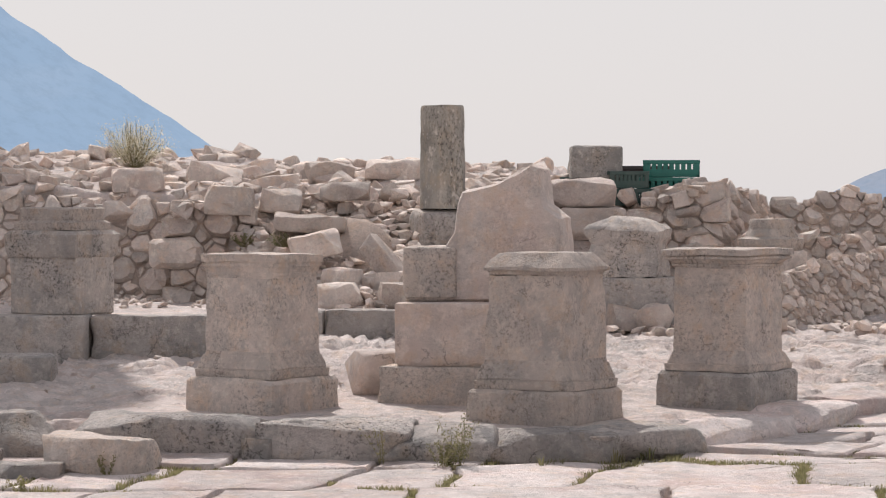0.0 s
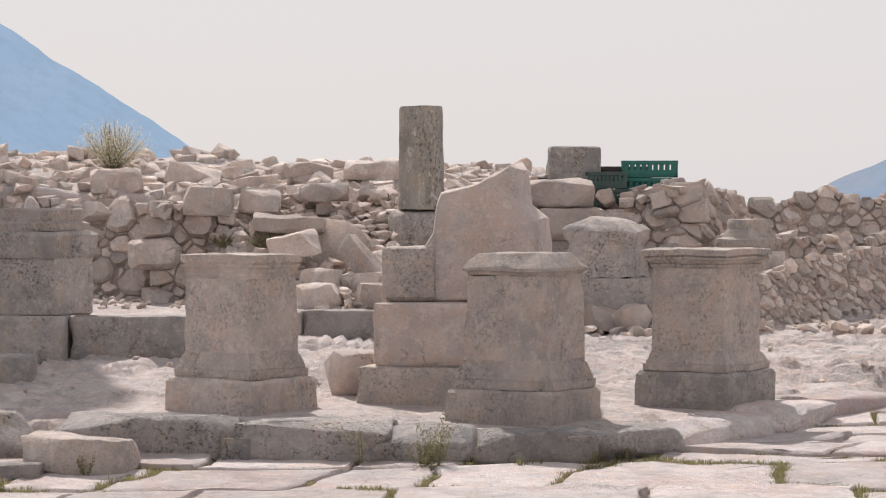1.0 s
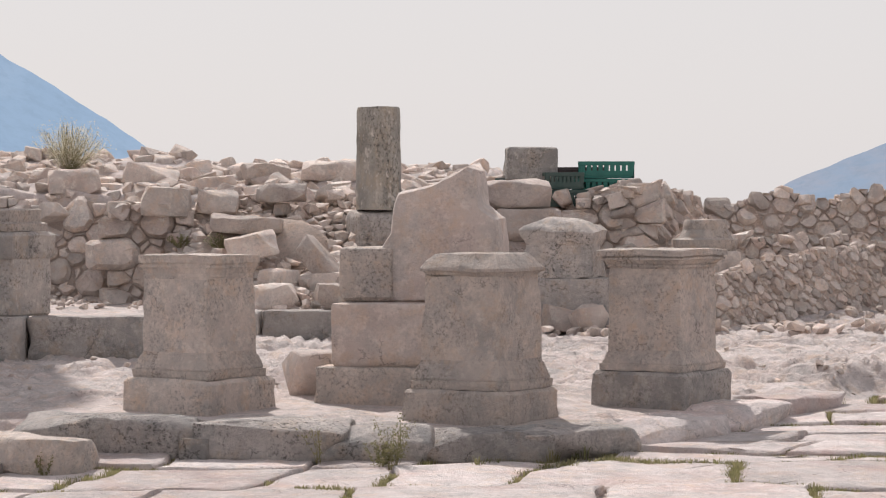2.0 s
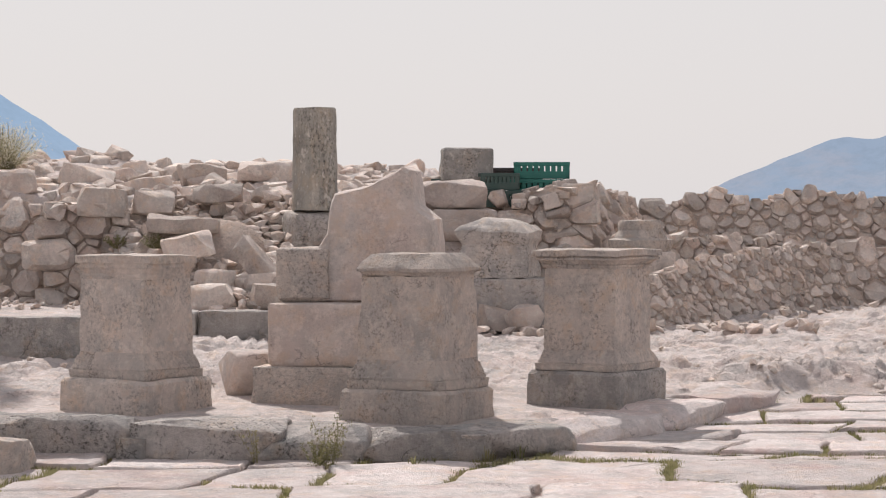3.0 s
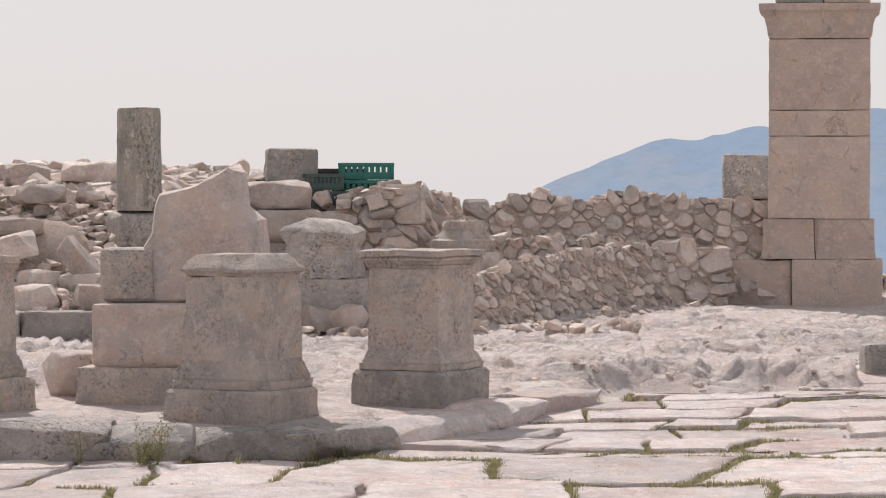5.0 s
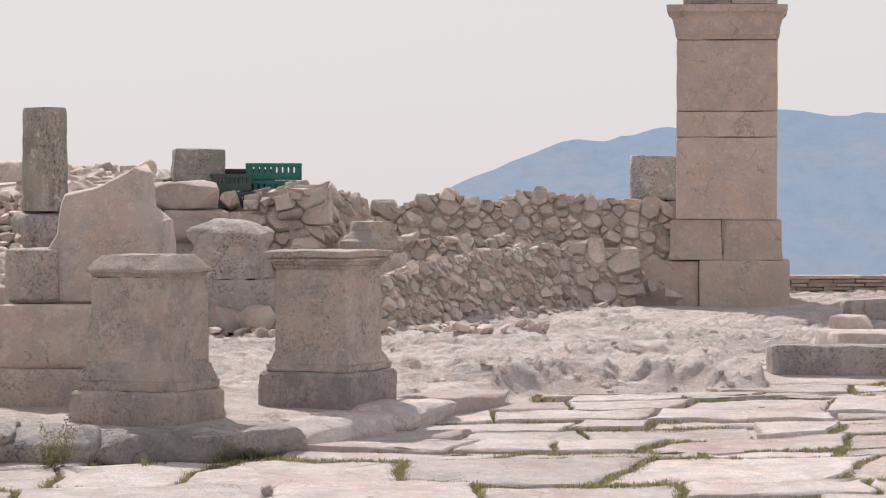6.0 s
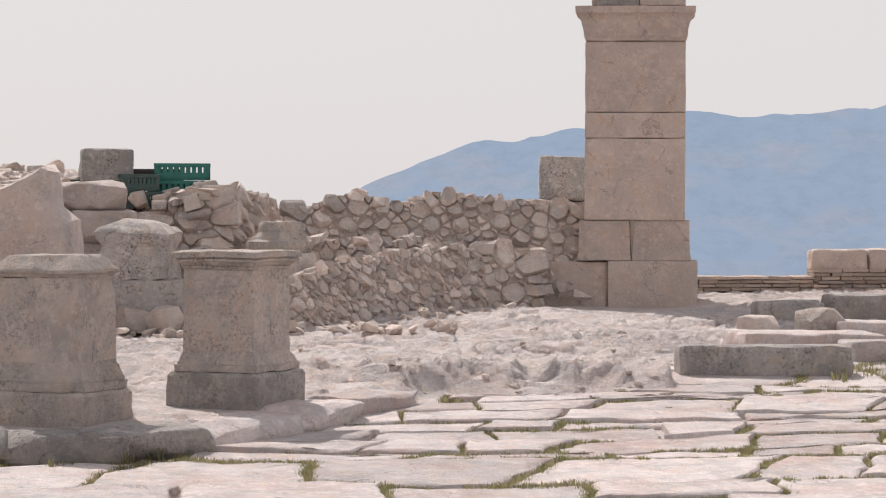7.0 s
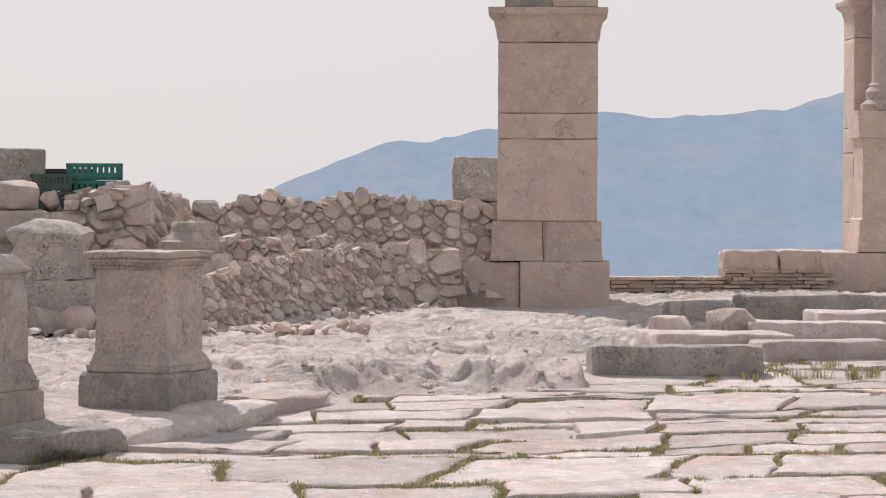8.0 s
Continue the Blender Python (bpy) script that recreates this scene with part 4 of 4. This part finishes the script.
def paving():
    """Large irregular flags in skewed courses; each flag is an object under the road."""
    road = tagged(thing("road", pose(0, 0, 0), "road of large worn pinkish limestone flags", "road"), kind="structure")
    rng = random.Random(12)
    skew = 0.07
    y = 15.0
    rows_ = []
    while y < 25.5:
        rows_.append(y)
        y += rng.choice((0.32, 0.46, 0.62, 0.9)) * rng.uniform(0.85, 1.15)
    wob = lambda x, j: 0.26 * noise.noise((x * 0.55, j * 7.3, 0.5)) + 0.04 * noise.noise((x * 2.1, j * 3.1, 1.5))
    for j, (y0, y1) in enumerate(zip(rows_, rows_[1:])):
        x = -6.5 + rng.uniform(0, 0.6)
        lean0 = 0.0
        while x < 8.8:
            w = rng.uniform(0.55, 1.5)
            lean1 = rng.uniform(-0.05, 0.6) * (y1 - y0)
            c = []
            nx = max(4, int(w / 0.11))
            ny = max(3, int((y1 - y0) / 0.11))
            for i in range(nx):
                c.append((x + w * i / nx, y0, j))
            for i in range(ny):
                c.append((x + w + lean1 * i / ny, y0 + (y1 - y0) * i / ny, j + i / ny))
            for i in range(nx):
                c.append((x + w + lean1 + (lean0 - w - lean1) * i / nx, y1, j + 1))
            for i in range(ny):
                c.append((x + lean0 * (1 - i / ny), y1 + (y0 - y1) * i / ny, j + 1 - i / ny))
            lean0 = lean1
            pts = []
            for px, py, jj in c:
                f = jj - j
                py += skew * px + wob(px, j) * (1 - f) + wob(px, j + 1) * f
                rag = noise.noise_vector((px * 2.6, py * 2.6, 6.0)) * 0.075 + noise.noise_vector((px * 8, py * 8, 2.0)) * 0.03
                pts.append((px + rag.x, py + rag.y))
            x += w
            cx, cy = sum(p[0] for p in pts) / len(pts), sum(p[1] for p in pts) / len(pts)
            lim = float(edge_y(np.array([cx]))[0])
            if cy > min(lim, 24.9) - 0.12 or cy < 14.8 or (1.2 < cx < 3.8 and cy > 22.4):
                continue
            JOINTS.extend(pts)
            half = min(w, y1 - y0) / 2
            gap = rng.uniform(0.008, 0.04)
            bm = bmesh.new()
            th = rng.choice((0.0, 0.006, 0.012, 0.03)) + rng.uniform(0, 0.01)
            low, rim, top, mid, inner = [], [], [], [], []
            n = len(pts)
            for i, (px, py) in enumerate(pts):
                ax, ay = pts[i - 1][0] - pts[(i + 1) % n][0], pts[i - 1][1] - pts[(i + 1) % n][1]
                ln = math.hypot(ax, ay) or 1
                ix, iy = ay / ln, -ax / ln
                if (cx - px) * ix + (cy - py) * iy < 0:
                    ix, iy = -ix, -iy
                g = gap + 0.016 * abs(noise.noise((px * 6, py * 6, j)))
                bx, by = px - cx + ix * g, py - cy + iy * g
                low.append(bm.verts.new((bx, by, -0.15)))
                rim.append(bm.verts.new((bx, by, th - 0.014 + 0.01 * noise.noise((px * 5, py * 5, 2)))))
                top.append(bm.verts.new((bx + ix * 0.014, by + iy * 0.014, th + 0.008 * noise.noise((px * 3, py * 3, 4)))))
                mid.append(bm.verts.new((bx * 0.8, by * 0.8, th + 0.022 * noise.noise((px * 2.4, py * 2.4, 11)))))
                inner.append(bm.verts.new((bx * 0.5, by * 0.5, th + 0.012 * noise.noise((px * 2, py * 2, 9)))))
            for a, b in ((low, rim), (rim, top), (top, mid), (mid, inner)):
                for i in range(n):
                    bm.faces.new((a[i], a[(i + 1) % n], b[(i + 1) % n], b[i]))
            bm.faces.new(inner)
            ob = part("flagstone", bm, PAVING, road, smooth=40)
            ob.matrix_basis = pose(cx, cy, float(paving_z(np.array(cy))), math.degrees(0.05) + rng.uniform(-1.0, 0.8), rng.uniform(-0.8, 0.8), 0)
    return road


road = paving()


# ---- plants ----
def blades(name, tufts, mat, label, category, seed=1, width=0.004):
    """Tufts of thin curved blades in one mesh. tufts: (x, y, z, height, blades, spread)."""
    rng = random.Random(seed)
    vs, fs = [], []
    for x, y, z, h, n, spread in tufts:
        for _ in range(n):
            a = rng.uniform(0, 2 * math.pi)
            r = spread * rng.random()
            bx, by = x + r * math.cos(a), y + r * math.sin(a)
            hh = h * rng.uniform(0.4, 1.1)
            lx, ly = math.cos(a) * hh * rng.uniform(0.1, 0.7), math.sin(a) * hh * rng.uniform(0.1, 0.7)
            px, py = -math.sin(a) * width, math.cos(a) * width
            k = len(vs)
            vs += [(bx - px, by - py, z - 0.01), (bx + px, by + py, z - 0.01), (bx + px * 0.7 + lx * 0.4, by + py * 0.7 + ly * 0.4, z + hh * 0.6), (bx - px * 0.7 + lx * 0.4, by - py * 0.7 + ly * 0.4, z + hh * 0.6), (bx + lx, by + ly, z + hh)]
            fs += [(k, k + 1, k + 2, k + 3), (k + 3, k + 2, k + 4)]
    me = bpy.data.meshes.new(name)
    me.from_pydata(vs, [], fs)
    me.materials.append(mat)
    return tagged(new(name, me), label, category, kind="stuff")


rng = random.Random(5)
green, dry = [], []
for x, y in JOINTS:
    k = noise.noise((x * 1.1, y * 1.1, 3.3)) + 0.5 * noise.noise((x * 3, y * 3, 7))
    if k > -0.12 and rng.random() < 0.75:
        lush = min(1.0, max(0.0, k + 0.1) * 1.6)
        (green if rng.random() < 0.55 else dry).append((x, y, float(paving_z(np.array(y))) - 0.01, rng.uniform(0.02, 0.036) + 0.02 * lush, rng.randint(24, 50) + int(30 * lush), 0.06 + 0.03 * lush))
for x in np.arange(-1.0, 1.6, 0.05):
    y = float(edge_y(np.array([x]))[0]) - 0.25
    if noise.noise((x * 2, 1, 1)) > -0.1:
        green.append((x + rng.uniform(-0.05, 0.05), y + rng.uniform(-0.1, 0.1), zat(x, y) + 0.02, rng.uniform(0.05, 0.12), 20, 0.07))
for _ in range(34):
    x, y = rng.uniform(5.2, 6.6), rng.uniform(23.2, 24.3)
    (green if rng.random() < 0.5 else dry).append((x, y, zat(x, y) + 0.03, rng.uniform(0.04, 0.10), 22, 0.1))
blades("grass", green, GRASS, "short green grass and weeds in the paving joints", "grass", 1)
blades("dry_grass", dry, DRY, "short dry yellow grass in the paving joints", "grass", 2)


def weed(x, y, z, h, stems, spread, leaf, mat, label, seed, name="weed"):
    """A bushy weed: thin forked stems set with many small leaves."""
    rng = random.Random(seed)
    w = thing(name, pose(x, y, z), label, "plant")
    sv, sf, lv, lf = [], [], [], []

    def twig(p, d, length, r):
        k = len(sv)
        side = Vector((-d.y, d.x, 0.01)).normalized() * r
        q = p + d * length
        up = d.cross(side)
        sv.extend([p - side, p + side, p + up, q - side * 0.5, q + side * 0.5, q + up * 0.5])
        sf.extend([(k, k + 1, k + 4, k + 3), (k + 1, k + 2, k + 5, k + 4), (k + 2, k, k + 3, k + 5)])
        return q
    for _ in range(stems):
        a = rng.uniform(0, 2 * math.pi)
        d = Vector((math.cos(a) * spread * rng.random(), math.sin(a) * spread * rng.random(), 1)).normalized()
        p = Vector((0, 0, -0.03)) + Vector((d.x, d.y, 0)) * 0.04
        steps = 6
        ln = h * rng.uniform(0.65, 1.05) / steps
        for s in range(steps):
            p = twig(p, d, ln, 0.003)
            d = (d + Vector([rng.uniform(-0.22, 0.22) for _ in range(3)])).normalized()
            if s > 0:
                for _ in range(leaf):
                    e = Vector([rng.uniform(-1, 1) for _ in range(3)]).normalized()
                    f = e.cross(Vector([rng.uniform(-1, 1) for _ in range(3)])).normalized()
                    o = p + Vector([rng.uniform(-0.5, 0.5) for _ in range(3)]) * ln
                    k = len(lv)
                    sz = rng.uniform(0.006, 0.013)
                    lv.extend([o - e * sz, o + f * sz * 0.45, o + e * sz, o - f * sz * 0.45])
                    lf.append((k, k + 1, k + 2, k + 3))
    for nm, v, fc, m in (("stem", sv, sf, DRY), ("foliage", lv, lf, mat)):
        me = bpy.data.meshes.new(nm)
        me.from_pydata(v, [], fc)
        me.materials.append(m)
        ob = tagged(new(nm, me), kind="stuff")
        ob.parent = w
    return w


SHRUB = leafy("shrub_leaf", (0.60, 0.56, 0.40), (0.76, 0.70, 0.58), 12.0)
weed(-6.11, 30.5, zat(-6.11, 30.5) + 0.06, 0.56, 150, 1.2, 8, SHRUB, "dry yellowish shrub growing on the rubble", 1, "shrub")
weed(-1.56, 18.5, -0.2, 0.38, 9, 0.35, 9, GRASS, "tall green weed at the foot of the step", 2)
weed(-1.66, 18.45, -0.2, 0.2, 14, 0.8, 9, GRASS, "low green weed at the foot of the step", 3)
weed(-2.07, 18.5, -0.2, 0.27, 5, 0.3, 3, DRY, "thin dry weed at the foot of the step", 4)
weed(-3.75, 17.95, -0.22, 0.18, 7, 0.5, 7, DRY, "small yellow weed beside the flat stone", 5)
weed(-4.15, 17.3, -0.26, 0.12, 6, 0.6, 6, DRY, "small dry weed in the paving", 6)
weed(-4.05, 27.65, 1.0, 0.2, 26, 0.9, 7, GRASS, "dark green weed growing in the rubble", 7)
weed(-4.5, 27.9, 1.05, 0.14, 20, 1.2, 7, GRASS, "low green weed growing in the rubble", 8)
single("boulder", boulder(0.5, 0.5, 0.4, 401, n=70, bevel=0.2, flat=0.3), SLABBY, pose(-2.4, 21.5, -0.02, 0, 0, 20), "rounded pale boulder beside the pedestal", "boulder")
